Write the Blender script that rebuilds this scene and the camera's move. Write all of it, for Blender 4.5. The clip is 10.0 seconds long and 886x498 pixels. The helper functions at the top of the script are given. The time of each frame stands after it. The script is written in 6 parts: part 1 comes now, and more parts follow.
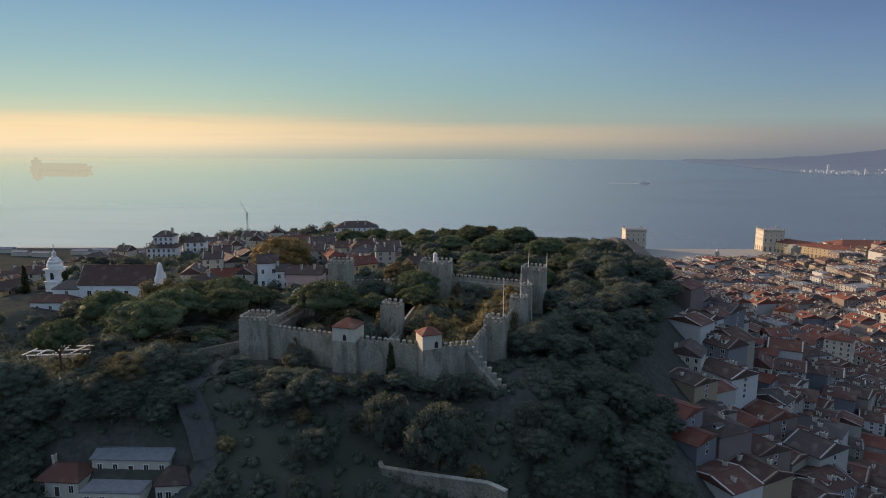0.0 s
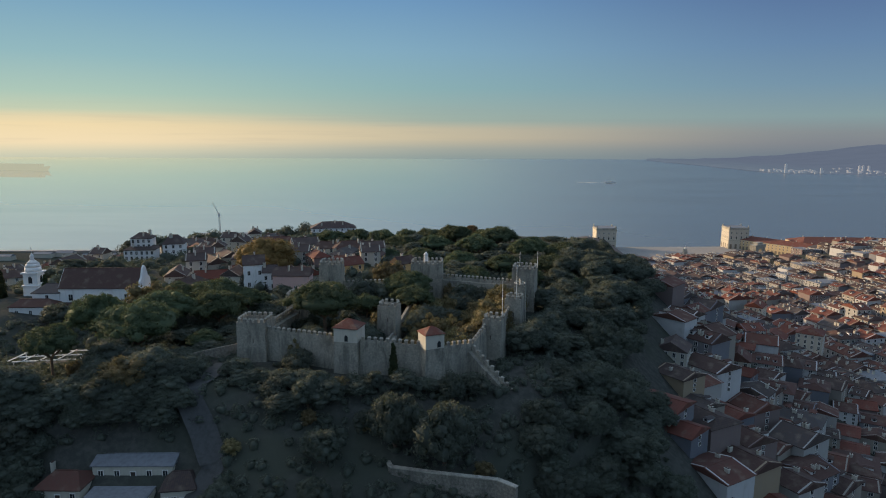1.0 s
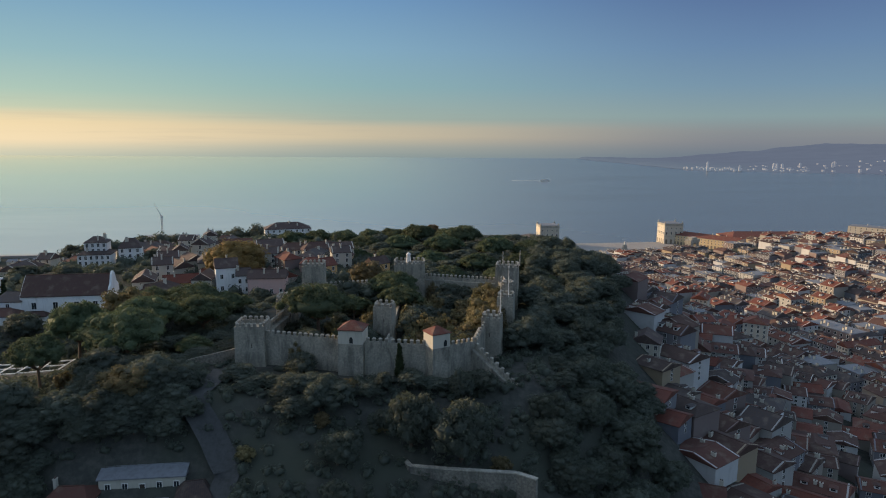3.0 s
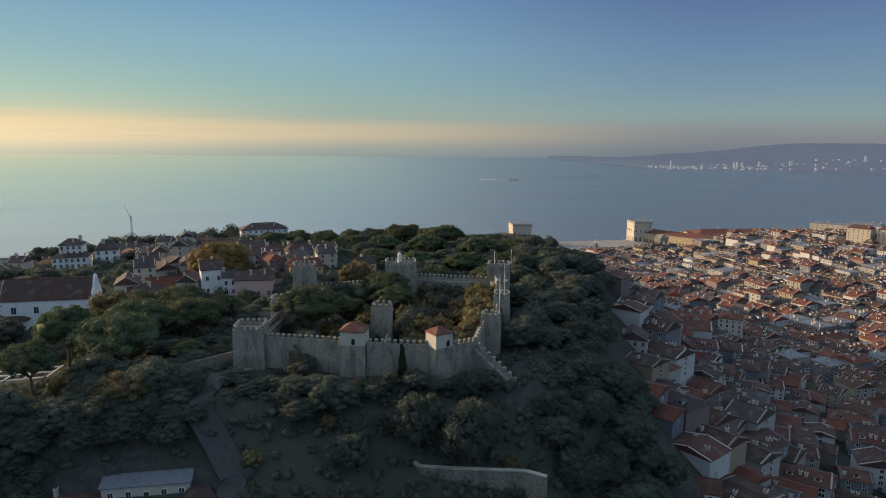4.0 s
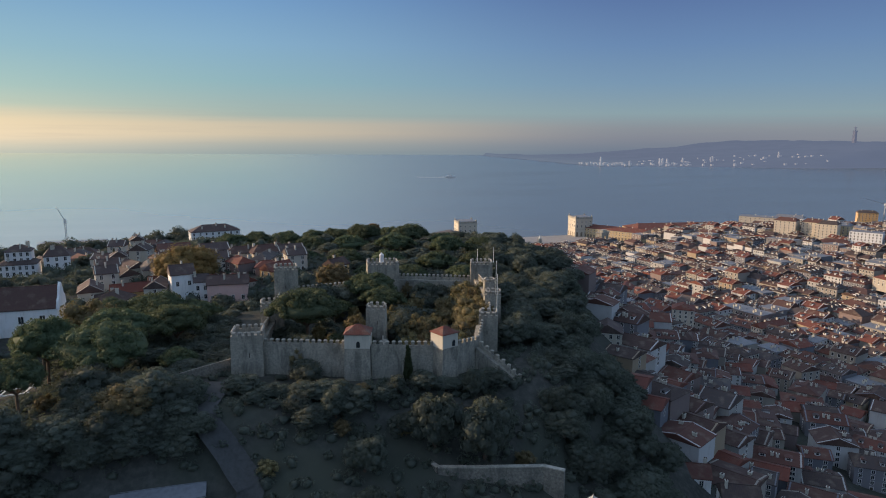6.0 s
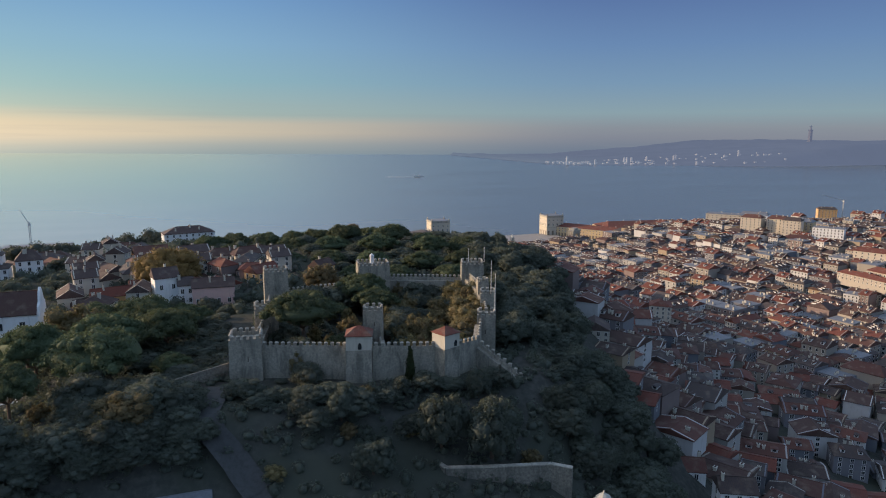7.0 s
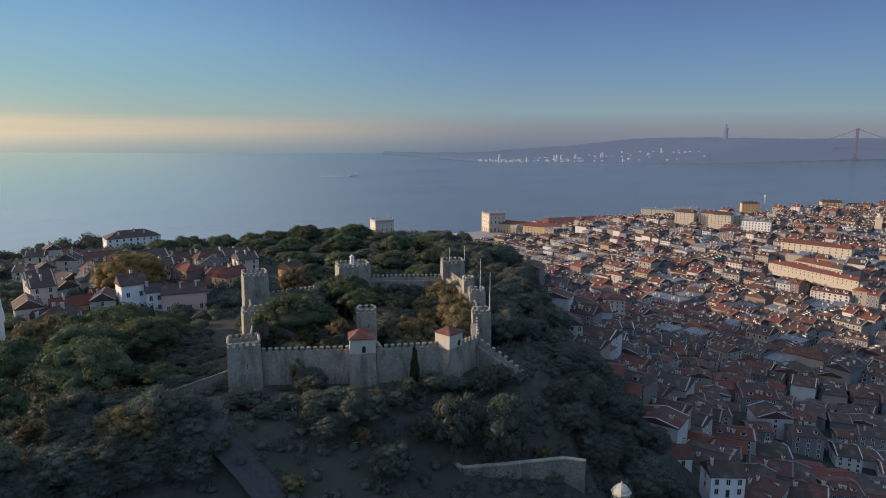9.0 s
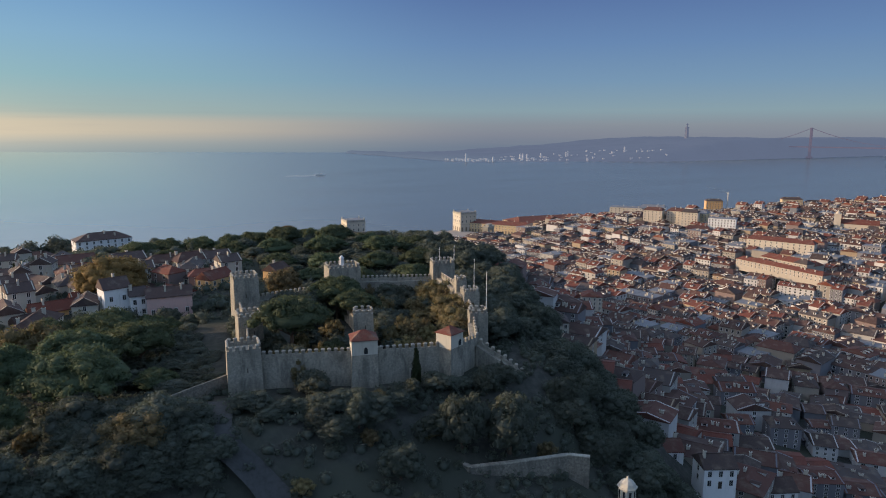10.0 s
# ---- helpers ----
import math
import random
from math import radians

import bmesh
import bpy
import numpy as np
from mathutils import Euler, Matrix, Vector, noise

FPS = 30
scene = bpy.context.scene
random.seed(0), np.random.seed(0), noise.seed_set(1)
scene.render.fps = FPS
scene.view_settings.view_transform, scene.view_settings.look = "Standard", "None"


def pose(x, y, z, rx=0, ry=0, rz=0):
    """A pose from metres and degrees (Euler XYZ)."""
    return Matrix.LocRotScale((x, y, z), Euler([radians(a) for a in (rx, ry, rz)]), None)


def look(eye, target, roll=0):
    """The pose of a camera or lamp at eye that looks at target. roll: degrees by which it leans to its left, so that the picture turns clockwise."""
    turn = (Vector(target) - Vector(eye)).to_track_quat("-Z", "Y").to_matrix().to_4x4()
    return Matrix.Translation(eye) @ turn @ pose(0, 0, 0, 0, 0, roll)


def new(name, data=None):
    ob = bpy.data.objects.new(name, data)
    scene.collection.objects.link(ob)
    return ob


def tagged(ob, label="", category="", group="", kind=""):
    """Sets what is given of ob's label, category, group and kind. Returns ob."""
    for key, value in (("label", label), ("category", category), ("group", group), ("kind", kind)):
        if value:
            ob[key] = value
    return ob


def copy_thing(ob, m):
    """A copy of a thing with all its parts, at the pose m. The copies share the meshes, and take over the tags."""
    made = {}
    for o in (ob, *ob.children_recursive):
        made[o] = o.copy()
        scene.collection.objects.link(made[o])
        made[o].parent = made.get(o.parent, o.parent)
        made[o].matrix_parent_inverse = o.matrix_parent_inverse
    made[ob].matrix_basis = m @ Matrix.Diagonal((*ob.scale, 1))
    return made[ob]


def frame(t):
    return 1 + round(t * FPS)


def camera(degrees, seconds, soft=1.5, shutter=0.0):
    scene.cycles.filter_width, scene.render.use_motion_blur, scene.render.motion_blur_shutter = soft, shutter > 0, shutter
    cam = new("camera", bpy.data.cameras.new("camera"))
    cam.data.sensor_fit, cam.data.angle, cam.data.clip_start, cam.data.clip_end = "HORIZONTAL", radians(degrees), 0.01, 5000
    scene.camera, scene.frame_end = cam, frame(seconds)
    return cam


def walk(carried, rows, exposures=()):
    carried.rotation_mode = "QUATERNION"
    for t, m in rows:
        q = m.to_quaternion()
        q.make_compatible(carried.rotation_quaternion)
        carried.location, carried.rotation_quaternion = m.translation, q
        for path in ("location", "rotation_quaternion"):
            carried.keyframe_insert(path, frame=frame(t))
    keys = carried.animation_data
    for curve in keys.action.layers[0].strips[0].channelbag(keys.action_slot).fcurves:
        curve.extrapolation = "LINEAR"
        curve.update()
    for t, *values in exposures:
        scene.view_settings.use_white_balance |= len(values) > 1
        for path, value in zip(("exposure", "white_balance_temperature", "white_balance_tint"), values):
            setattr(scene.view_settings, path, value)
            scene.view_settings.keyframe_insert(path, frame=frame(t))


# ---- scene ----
cam = camera(68.08, 10.0, 1.05)
PATH = [
    (0, 0.01, 0.00, 169.71, 0.000, -9.743, 0.172),
    (0.5, -4.83, -0.50, 169.82, 1.471, -9.750, 0.196),
    (1, -9.82, -0.99, 169.99, 2.955, -9.761, 0.216),
    (1.5, -15.02, -1.40, 170.22, 4.440, -9.772, 0.234),
    (2, -20.06, -1.68, 170.45, 5.921, -9.799, 0.255),
    (2.5, -25.00, -1.69, 170.66, 7.387, -9.830, 0.286),
    (4, -39.82, 0.06, 171.19, 11.800, -9.928, 0.389),
    (4.5, -44.65, 1.18, 171.36, 13.269, -9.980, 0.381),
    (5, -49.60, 2.38, 171.56, 14.745, -10.032, 0.358),
    (5.5, -54.49, 3.60, 171.77, 16.236, -10.075, 0.331),
    (7, -68.08, 8.79, 171.76, 20.660, -10.129, 0.205),
    (7.5, -72.62, 10.77, 171.83, 22.157, -10.153, 0.173),
    (8, -77.12, 12.76, 171.86, 23.674, -10.183, 0.150),
    (8.5, -81.59, 14.88, 171.91, 25.191, -10.213, 0.137),
    (9, -86.00, 17.07, 172.02, 26.709, -10.239, 0.130),
    (9.5, -90.32, 19.30, 172.18, 28.227, -10.270, 0.121),
    (10, -94.63, 21.52, 172.29, 29.748, -10.306, 0.112),
]


def aimed(x, y, z, yaw, pitch, roll):
    """The camera's pose: yaw clockwise from +y, pitch upwards, degrees."""
    a, b = radians(yaw), radians(pitch)
    return look((x, y, z), (x + math.sin(a) * math.cos(b), y + math.cos(a) * math.cos(b), z + math.sin(b)), roll)


walk(cam, [(t, aimed(*row)) for t, *row in PATH],
     [(0, 0.08, 7300, 11), (0.5, 0.03, 7050, 5), (1, 0.0, 6950, 5), (2, 0.03, 6850, 13), (2.5, 0.02, 6900, 8), (4, 0.04, 7250, 6), (4.5, 0.02, 7000, 5), (5.5, 0.1, 6780, 10), (7, 0.1, 6620, 10), (8.5, 0.08, 6570, 10), (10, 0.07, 6520, 10)])

# ---- sun, sky, exposure ----
SUN_AZ, SUN_EL = -56.0, 13.0          # degrees: clockwise from +y, above the horizon
sun_dir = Vector((math.sin(radians(SUN_AZ)) * math.cos(radians(SUN_EL)), math.cos(radians(SUN_AZ)) * math.cos(radians(SUN_EL)), math.sin(radians(SUN_EL))))
sun = new("sun", bpy.data.lights.new("sun", "SUN"))
sun.data.energy, sun.data.angle, sun.data.color = 4.8, radians(0.6), (1.0, 0.73, 0.49)
sun.matrix_world = look(sun_dir * 500, (0, 0, 0))


def lin(r, g, b):
    """A linear colour from one seen on a screen, 0 to 255."""
    return tuple(((c / 255) / 12.92 if c < 10 else (((c / 255) + 0.055) / 1.055) ** 2.4) for c in (r, g, b)) + (1.0,)


class Nodes:
    """A small helper to write node trees in few lines."""

    def __init__(self, tree):
        self.tree = tree
        tree.nodes.clear()

    def add(self, kind, inputs=(), **fields):
        node = self.tree.nodes.new(kind)
        for key, value in fields.items():
            setattr(node, key, value)
        for key, value in dict(inputs).items():
            socket = node.inputs[key]
            if isinstance(value, bpy.types.NodeSocket):
                self.tree.links.new(value, socket)
            else:
                socket.default_value = value
        return node

    def math(self, op, a, b=0.0, c=0.0):
        return self.add("ShaderNodeMath", {0: a, 1: b, 2: c}, operation=op).outputs[0]

    def smooth(self, value, low, high, to_low=0.0, to_high=1.0):
        return self.add("ShaderNodeMapRange", {"Value": value, "From Min": low, "From Max": high, "To Min": to_low, "To Max": to_high},
                        interpolation_type="SMOOTHSTEP").outputs[0]

    def mix(self, factor, a, b, blend="MIX"):
        node = self.tree.nodes.new("ShaderNodeMix")
        node.data_type, node.blend_type = "RGBA", blend
        for socket, value in ((node.inputs[0], factor), (node.inputs[6], a), (node.inputs[7], b)):
            if isinstance(value, bpy.types.NodeSocket):
                self.tree.links.new(value, socket)
            else:
                socket.default_value = value
        return node.outputs[2]

    def ramp(self, factor, stops, interpolation="LINEAR"):
        node = self.add("ShaderNodeValToRGB", {0: factor})
        node.color_ramp.interpolation = interpolation
        while len(node.color_ramp.elements) < len(stops):
            node.color_ramp.elements.new(0.5)
        for element, (place, colour) in zip(node.color_ramp.elements, stops):
            element.position, element.color = place, colour
        return node.outputs[0]

    def noise(self, vector, scale, detail=3.0, rough=0.55, distort=0.0):
        return self.add("ShaderNodeTexNoise", {"Vector": vector, "Scale": scale, "Detail": detail, "Roughness": rough, "Distortion": distort}).outputs["Fac"]


def make_world():
    """A clear morning sky with a layer of river haze, brightest towards the sun."""
    world = bpy.data.worlds.new("sky")
    world.use_nodes = True
    scene.world = world
    n = Nodes(world.node_tree)
    where = n.add("ShaderNodeTexCoord").outputs["Generated"]
    xyz = n.add("ShaderNodeSeparateXYZ", {0: where}).outputs
    flat = n.add("ShaderNodeVectorMath", {0: n.add("ShaderNodeCombineXYZ", {0: xyz[0], 1: xyz[1]}).outputs[0]}, operation="NORMALIZE").outputs[0]
    toward = n.add("ShaderNodeVectorMath", {0: flat, 1: (math.sin(radians(SUN_AZ)), math.cos(radians(SUN_AZ)), 0)}, operation="DOT_PRODUCT").outputs["Value"]
    angle = n.math("MULTIPLY", n.math("ARCCOSINE", toward), 180 / math.pi)
    high = n.math("MULTIPLY", n.math("ARCSINE", xyz[2]), 180 / math.pi)
    at = n.math("MULTIPLY_ADD", high, 1 / 40, 0.1)          # -4 degrees: 0, 36 degrees: 1
    p = lambda degrees: (degrees + 4) / 40
    warm = n.ramp(at, [(p(-4), lin(170, 184, 178)), (p(-2.0), lin(182, 193, 184)), (p(-1.2), lin(214, 209, 188)), (p(-0.5), lin(242, 222, 190)), (p(0.8), lin(240, 219, 182)), (p(1.4), lin(226, 213, 182)),
                       (p(1.9), lin(196, 206, 186)), (p(3.2), lin(172, 199, 192)), (p(6), lin(146, 184, 198)), (p(11), lin(114, 158, 198)), (p(22), lin(84, 128, 178)), (p(36), lin(66, 104, 156))])
    middle = n.ramp(at, [(p(-4), lin(126, 146, 154)), (p(-2.0), lin(140, 157, 162)), (p(-1.1), lin(164, 170, 166)), (p(-0.2), lin(200, 189, 168)), (p(0.6), lin(196, 187, 168)), (p(1.3), lin(160, 177, 172)),
                         (p(4), lin(138, 175, 186)), (p(7), lin(129, 169, 198)), (p(11), lin(109, 151, 196)), (p(22), lin(83, 123, 176)), (p(36), lin(60, 96, 150))])
    cool = n.ramp(at, [(p(-4), lin(86, 108, 134)), (p(-2.4), lin(94, 112, 136)), (p(-1.4), lin(110, 122, 140)), (p(-0.4), lin(126, 132, 145)), (p(0.4), lin(132, 140, 150)), (p(1.6), lin(133, 156, 166)),
                       (p(4), lin(116, 147, 175)), (p(7), lin(101, 133, 174)), (p(11), lin(85, 112, 160)), (p(22), lin(68, 97, 148)), (p(36), lin(56, 86, 136))])
    low = n.mix(n.smooth(angle, 28, 62), warm, middle)
    low = n.mix(n.smooth(angle, 52, 92), low, cool)
    streaks = n.noise(n.add("ShaderNodeMapping", {"Vector": where, "Scale": (2.2, 2.2, 60)}).outputs[0], 3.0, 4)
    low = n.mix(n.math("MULTIPLY", n.smooth(streaks, 0.5, 0.75), n.smooth(high, 3.5, 1.2, 0.0, 0.10)), low, lin(150, 150, 152))
    nishita = n.add("ShaderNodeTexSky", sky_type="NISHITA", sun_disc=False, sun_elevation=radians(SUN_EL), sun_rotation=radians(SUN_AZ), altitude=100, air_density=1.2, dust_density=2.0)
    over = n.mix(1.0, nishita.outputs[0], (0.3, 0.296, 0.318, 1), "MULTIPLY")
    colour = n.mix(n.smooth(high, 12, 30), low, over)
    back = n.add("ShaderNodeBackground", {"Color": colour, "Strength": 1.0})
    n.add("ShaderNodeOutputWorld", {"Surface": back.outputs[0]})


make_world()

# ---- materials ----


def material(name, build):
    mat = bpy.data.materials.new(name)
    mat.use_nodes = True
    n = Nodes(mat.node_tree)
    shader = n.add("ShaderNodeBsdfPrincipled")
    n.add("ShaderNodeOutputMaterial", {"Surface": shader.outputs[0]})

    def wire(key, value):
        if isinstance(value, bpy.types.NodeSocket):
            n.tree.links.new(value, shader.inputs[key])
        else:
            shader.inputs[key].default_value = value

    build(n, wire)
    return mat


def spot(n, kind="Object"):
    return n.add("ShaderNodeTexCoord").outputs[kind]


def world_place(n):
    return n.add("ShaderNodeNewGeometry").outputs["Position"]


def chance(n):
    return n.add("ShaderNodeObjectInfo").outputs["Random"]


def island(n):
    return n.add("ShaderNodeNewGeometry").outputs["Random Per Island"]


def bump(n, wire, height, strength, distance):
    wire("Normal", n.add("ShaderNodeBump", {"Height": height, "Strength": strength, "Distance": distance}).outputs[0])


def stone_like(light, dark, stain, course=0.0):
    def build(n, wire):
        here = world_place(n)
        big = n.noise(here, 0.16, 4)
        fine = n.noise(here, 1.7, 5, 0.65)
        streak = n.noise(n.add("ShaderNodeMapping", {"Vector": here, "Scale": (0.38, 0.38, 0.11)}).outputs[0], 1.0, 5, 0.68, 0.6)
        colour = n.mix(n.smooth(fine, 0.3, 0.7), dark, light)
        colour = n.mix(n.smooth(big, 0.45, 0.7, 0, 0.55), colour, dark)
        colour = n.mix(n.smooth(streak, 0.4, 0.72, 0, 0.8), colour, stain)
        height = fine
        if course:
            flat = n.add("ShaderNodeSeparateXYZ", {0: here}).outputs
            along = n.math("ADD", flat[0], n.math("MULTIPLY", flat[1], 0.8))
            bricks = n.add("ShaderNodeTexBrick", {"Vector": n.add("ShaderNodeCombineXYZ", {0: along, 1: flat[2]}).outputs[0], "Color1": (1, 1, 1, 1), "Color2": (0.72, 0.72, 0.72, 1), "Mortar": (0.45, 0.45, 0.45, 1),
                                                  "Scale": 1.0, "Mortar Size": 0.03, "Brick Width": course * 1.9, "Row Height": course}).outputs[0]
            colour = n.mix(0.2, colour, bricks, "MULTIPLY")
            height = n.math("ADD", fine, bricks)
        wire("Base Color", colour)
        wire("Roughness", 0.93)
        bump(n, wire, height, 0.12, 0.03)
    return build


def plaster(stops, pick=None):
    def build(n, wire):
        here = world_place(n)
        colour = n.ramp((pick or chance)(n), stops, "CONSTANT")
        dirt = n.noise(n.add("ShaderNodeMapping", {"Vector": here, "Scale": (0.8, 0.8, 0.16)}).outputs[0], 0.9, 4, 0.65)
        blotch = n.noise(here, 0.25, 3)
        colour = n.mix(n.smooth(dirt, 0.5, 0.8, 0, 0.35), colour, (0.22, 0.2, 0.17, 1))
        colour = n.mix(n.smooth(blotch, 0.5, 0.75, 0, 0.18), colour, (0.3, 0.27, 0.22, 1))
        wire("Base Color", colour)
        wire("Roughness", 0.85)
        bump(n, wire, dirt, 0.1, 0.02)
    return build


def tiles(stops, old=(0.09, 0.055, 0.04, 1), pick=None):
    def build(n, wire):
        here = spot(n)
        colour = n.ramp((pick or chance)(n), stops)
        grain = n.noise(here, 1.3, 5, 0.7)
        patch = n.noise(here, 0.28, 3)
        colour = n.mix(n.smooth(grain, 0.42, 0.72, 0, 0.6), colour, old)
        colour = n.mix(n.smooth(patch, 0.5, 0.75, 0, 0.45), colour, (0.23, 0.19, 0.14, 1))
        rows = n.add("ShaderNodeTexWave", {"Vector": here, "Scale": 0.62, "Distortion": 0.3}, bands_direction="X").outputs["Fac"]
        colour = n.mix(n.math("MULTIPLY", rows, 0.25), colour, old)
        wire("Base Color", colour)
        wire("Roughness", 0.88)
        bump(n, wire, n.math("ADD", rows, grain), 0.2, 0.03)
    return build


def leafy(dark, light, spread=0.35):
    def build(n, wire):
        geo = n.add("ShaderNodeNewGeometry")
        mottle = n.noise(geo.outputs["Position"], 1.1, 4, 0.7)
        colour = n.mix(n.math("MULTIPLY_ADD", geo.outputs["Random Per Island"], 0.14, n.smooth(mottle, 0.3, 0.75, 0.1, 0.7)), dark, light)
        tone = n.noise(geo.outputs["Position"], 0.11, 3)
        colour = n.mix(n.smooth(tone, 0.35, 0.7, 0, spread), colour, (0.085, 0.07, 0.028, 1))
        shift = n.add("ShaderNodeHueSaturation", {"Hue": n.math("MULTIPLY_ADD", chance(n), 0.03, 0.485), "Value": n.math("MULTIPLY_ADD", chance(n), 0.5, 0.75), "Color": colour}).outputs[0]
        wire("Base Color", shift)
        wire("Roughness", 0.8)
        wire("Specular IOR Level", 0.25)
        through_leaf = n.add("ShaderNodeBsdfTranslucent", {"Color": n.mix(0.5, shift, (0.13, 0.15, 0.06, 1))})
        solid = [k for k in n.tree.nodes if k.type == "BSDF_PRINCIPLED"][0]
        both = n.add("ShaderNodeMixShader", {0: 0.3, 1: solid.outputs[0], 2: through_leaf.outputs[0]})
        end = [k for k in n.tree.nodes if k.type == "OUTPUT_MATERIAL"][0]
        n.tree.links.new(both.outputs[0], end.inputs[0])
    return build


def plain(colour, rough=0.7, vary=0.25, scale=0.8, metal=0.0):
    def build(n, wire):
        mark = n.noise(world_place(n), scale, 4, 0.6)
        wire("Base Color", n.mix(n.smooth(mark, 0.35, 0.75, 0, vary), colour, tuple(c * 0.5 for c in colour[:3]) + (1,)))
        wire("Roughness", rough)
        wire("Metallic", metal)
    return build


def ground_look(n, wire):
    here = world_place(n)
    big, fine = n.noise(here, 0.035, 4), n.noise(here, 0.5, 5, 0.65)
    colour = n.mix(n.smooth(fine, 0.35, 0.7), (0.056, 0.058, 0.052, 1), (0.09, 0.088, 0.078, 1))
    colour = n.mix(n.smooth(big, 0.4, 0.65), colour, (0.06, 0.066, 0.052, 1))
    wire("Base Color", colour)
    wire("Roughness", 1.0)
    wire("Specular IOR Level", 0.0)
    bump(n, wire, fine, 0.4, 0.2)


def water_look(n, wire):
    """The river: a smooth mirror with sunlit haze painted into its colour towards the east, darker and rougher towards
    the west.
    """
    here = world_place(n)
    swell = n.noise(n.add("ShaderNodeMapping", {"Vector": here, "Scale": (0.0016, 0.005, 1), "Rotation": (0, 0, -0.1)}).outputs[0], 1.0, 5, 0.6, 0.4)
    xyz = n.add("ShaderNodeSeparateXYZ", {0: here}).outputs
    # Mask of the painted haze: lifts colour and reflection on the sun's side.
    hazed = n.smooth(n.math("DIVIDE", xyz[0], xyz[1]), 0.5, -0.62)
    hazed = n.math("MULTIPLY", hazed, n.smooth(swell, 0.25, 0.75, 0.88, 1.08))
    wire("Base Color", n.mix(hazed, (0.125, 0.145, 0.155, 1), (0.68, 0.62, 0.47, 1)))
    wire("IOR", n.math("MULTIPLY_ADD", hazed, 0.9, 1.33))
    wire("Roughness", n.math("ADD", n.smooth(swell, 0.3, 0.75, 0.015, 0.05), n.smooth(hazed, 0.0, 0.6, 0.22, 0.0)))


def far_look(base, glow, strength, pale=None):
    """The other bank, a distant backdrop: kilometres of haze painted in as faint emission, paler towards the bright end
    of the river.
    """
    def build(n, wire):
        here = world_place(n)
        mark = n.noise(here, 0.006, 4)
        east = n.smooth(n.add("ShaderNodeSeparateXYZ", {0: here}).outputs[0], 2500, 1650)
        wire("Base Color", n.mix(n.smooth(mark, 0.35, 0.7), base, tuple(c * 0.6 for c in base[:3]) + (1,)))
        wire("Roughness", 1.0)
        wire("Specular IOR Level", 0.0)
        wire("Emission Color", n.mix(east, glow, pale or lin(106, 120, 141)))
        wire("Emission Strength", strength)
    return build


STONE = material("castle_limestone", stone_like((0.4, 0.365, 0.295, 1), (0.25, 0.23, 0.19, 1), (0.105, 0.103, 0.09, 1), 0.55))
CAP = material("pale_coping", stone_like((0.5, 0.46, 0.38, 1), (0.34, 0.31, 0.26, 1), (0.16, 0.15, 0.13, 1)))
RUBBLE = material("rubble_stone", stone_like((0.3, 0.27, 0.22, 1), (0.15, 0.14, 0.12, 1), (0.08, 0.08, 0.07, 1), 0.4))
PAINTS = [(0, (0.5, 0.495, 0.49, 1)), (0.2, (0.3, 0.27, 0.23, 1)), (0.4, (0.18, 0.18, 0.2, 1)), (0.56, (0.32, 0.25, 0.17, 1)), (0.64, (0.38, 0.37, 0.35, 1)), (0.78, (0.2, 0.15, 0.14, 1)), (0.88, (0.14, 0.15, 0.175, 1))]
WALLS = material("house_plaster", plaster(PAINTS))
FAR_WALLS = material("far_house_plaster", plaster(PAINTS, island))
WHITE = material("white_plaster", plaster([(0, (0.76, 0.76, 0.75, 1)), (0.6, (0.7, 0.69, 0.68, 1))]))
CREAM = material("cream_plaster", plaster([(0, (0.56, 0.49, 0.39, 1)), (0.5, (0.53, 0.475, 0.385, 1))]))
YELLOW = material("yellow_plaster", plaster([(0, (0.56, 0.43, 0.26, 1)), (0.5, (0.54, 0.42, 0.26, 1))]))
PINK = material("pink_plaster", plaster([(0, (0.62, 0.42, 0.38, 1)), (0.5, (0.6, 0.41, 0.37, 1))]))
SAND = material("sandstone_plaster", plaster([(0, (0.4, 0.355, 0.295, 1)), (0.5, (0.385, 0.345, 0.29, 1))]))
OCHRE = material("ochre_plaster", plaster([(0, (0.66, 0.4, 0.17, 1)), (0.5, (0.62, 0.38, 0.18, 1))]))
CLAYS = [(0, (0.115, 0.036, 0.026, 1)), (0.2, (0.066, 0.032, 0.027, 1)), (0.45, (0.042, 0.03, 0.029, 1)), (0.65, (0.14, 0.042, 0.027, 1)), (0.78, (0.05, 0.036, 0.035, 1)), (1, (0.07, 0.066, 0.07, 1))]
DARK_ROOF = material("dark_clay_tiles", tiles([(0, (0.1, 0.055, 0.045, 1)), (1, (0.085, 0.06, 0.055, 1))], (0.05, 0.04, 0.04, 1)))
ROOF = material("clay_tiles", tiles(CLAYS))
FAR_ROOF = material("far_clay_tiles", tiles(CLAYS, pick=island))
RED_ROOF = material("red_clay_tiles", tiles([(0, (0.175, 0.048, 0.029, 1)), (1, (0.15, 0.046, 0.031, 1))], (0.085, 0.03, 0.021, 1)))
GREY_ROOF = material("grey_roofing", plain((0.19, 0.2, 0.22, 1), 0.75, 0.5))
GLASS = material("window_glass", plain((0.03, 0.035, 0.04, 1), 0.12, 0.3))
FRAME = material("white_frames", plain((0.72, 0.71, 0.68, 1), 0.6))
DOOR = material("dark_timber", plain((0.05, 0.035, 0.025, 1), 0.7))
PINE = material("pine_needles", leafy((0.052, 0.074, 0.046, 1), (0.118, 0.142, 0.07, 1), 0.06))
LEAF = material("evergreen_leaves", leafy((0.076, 0.09, 0.078, 1), (0.106, 0.121, 0.094, 1), 0.1))
GOLD = material("autumn_leaves", leafy((0.15, 0.09, 0.04, 1), (0.29, 0.17, 0.066, 1), 0.3))
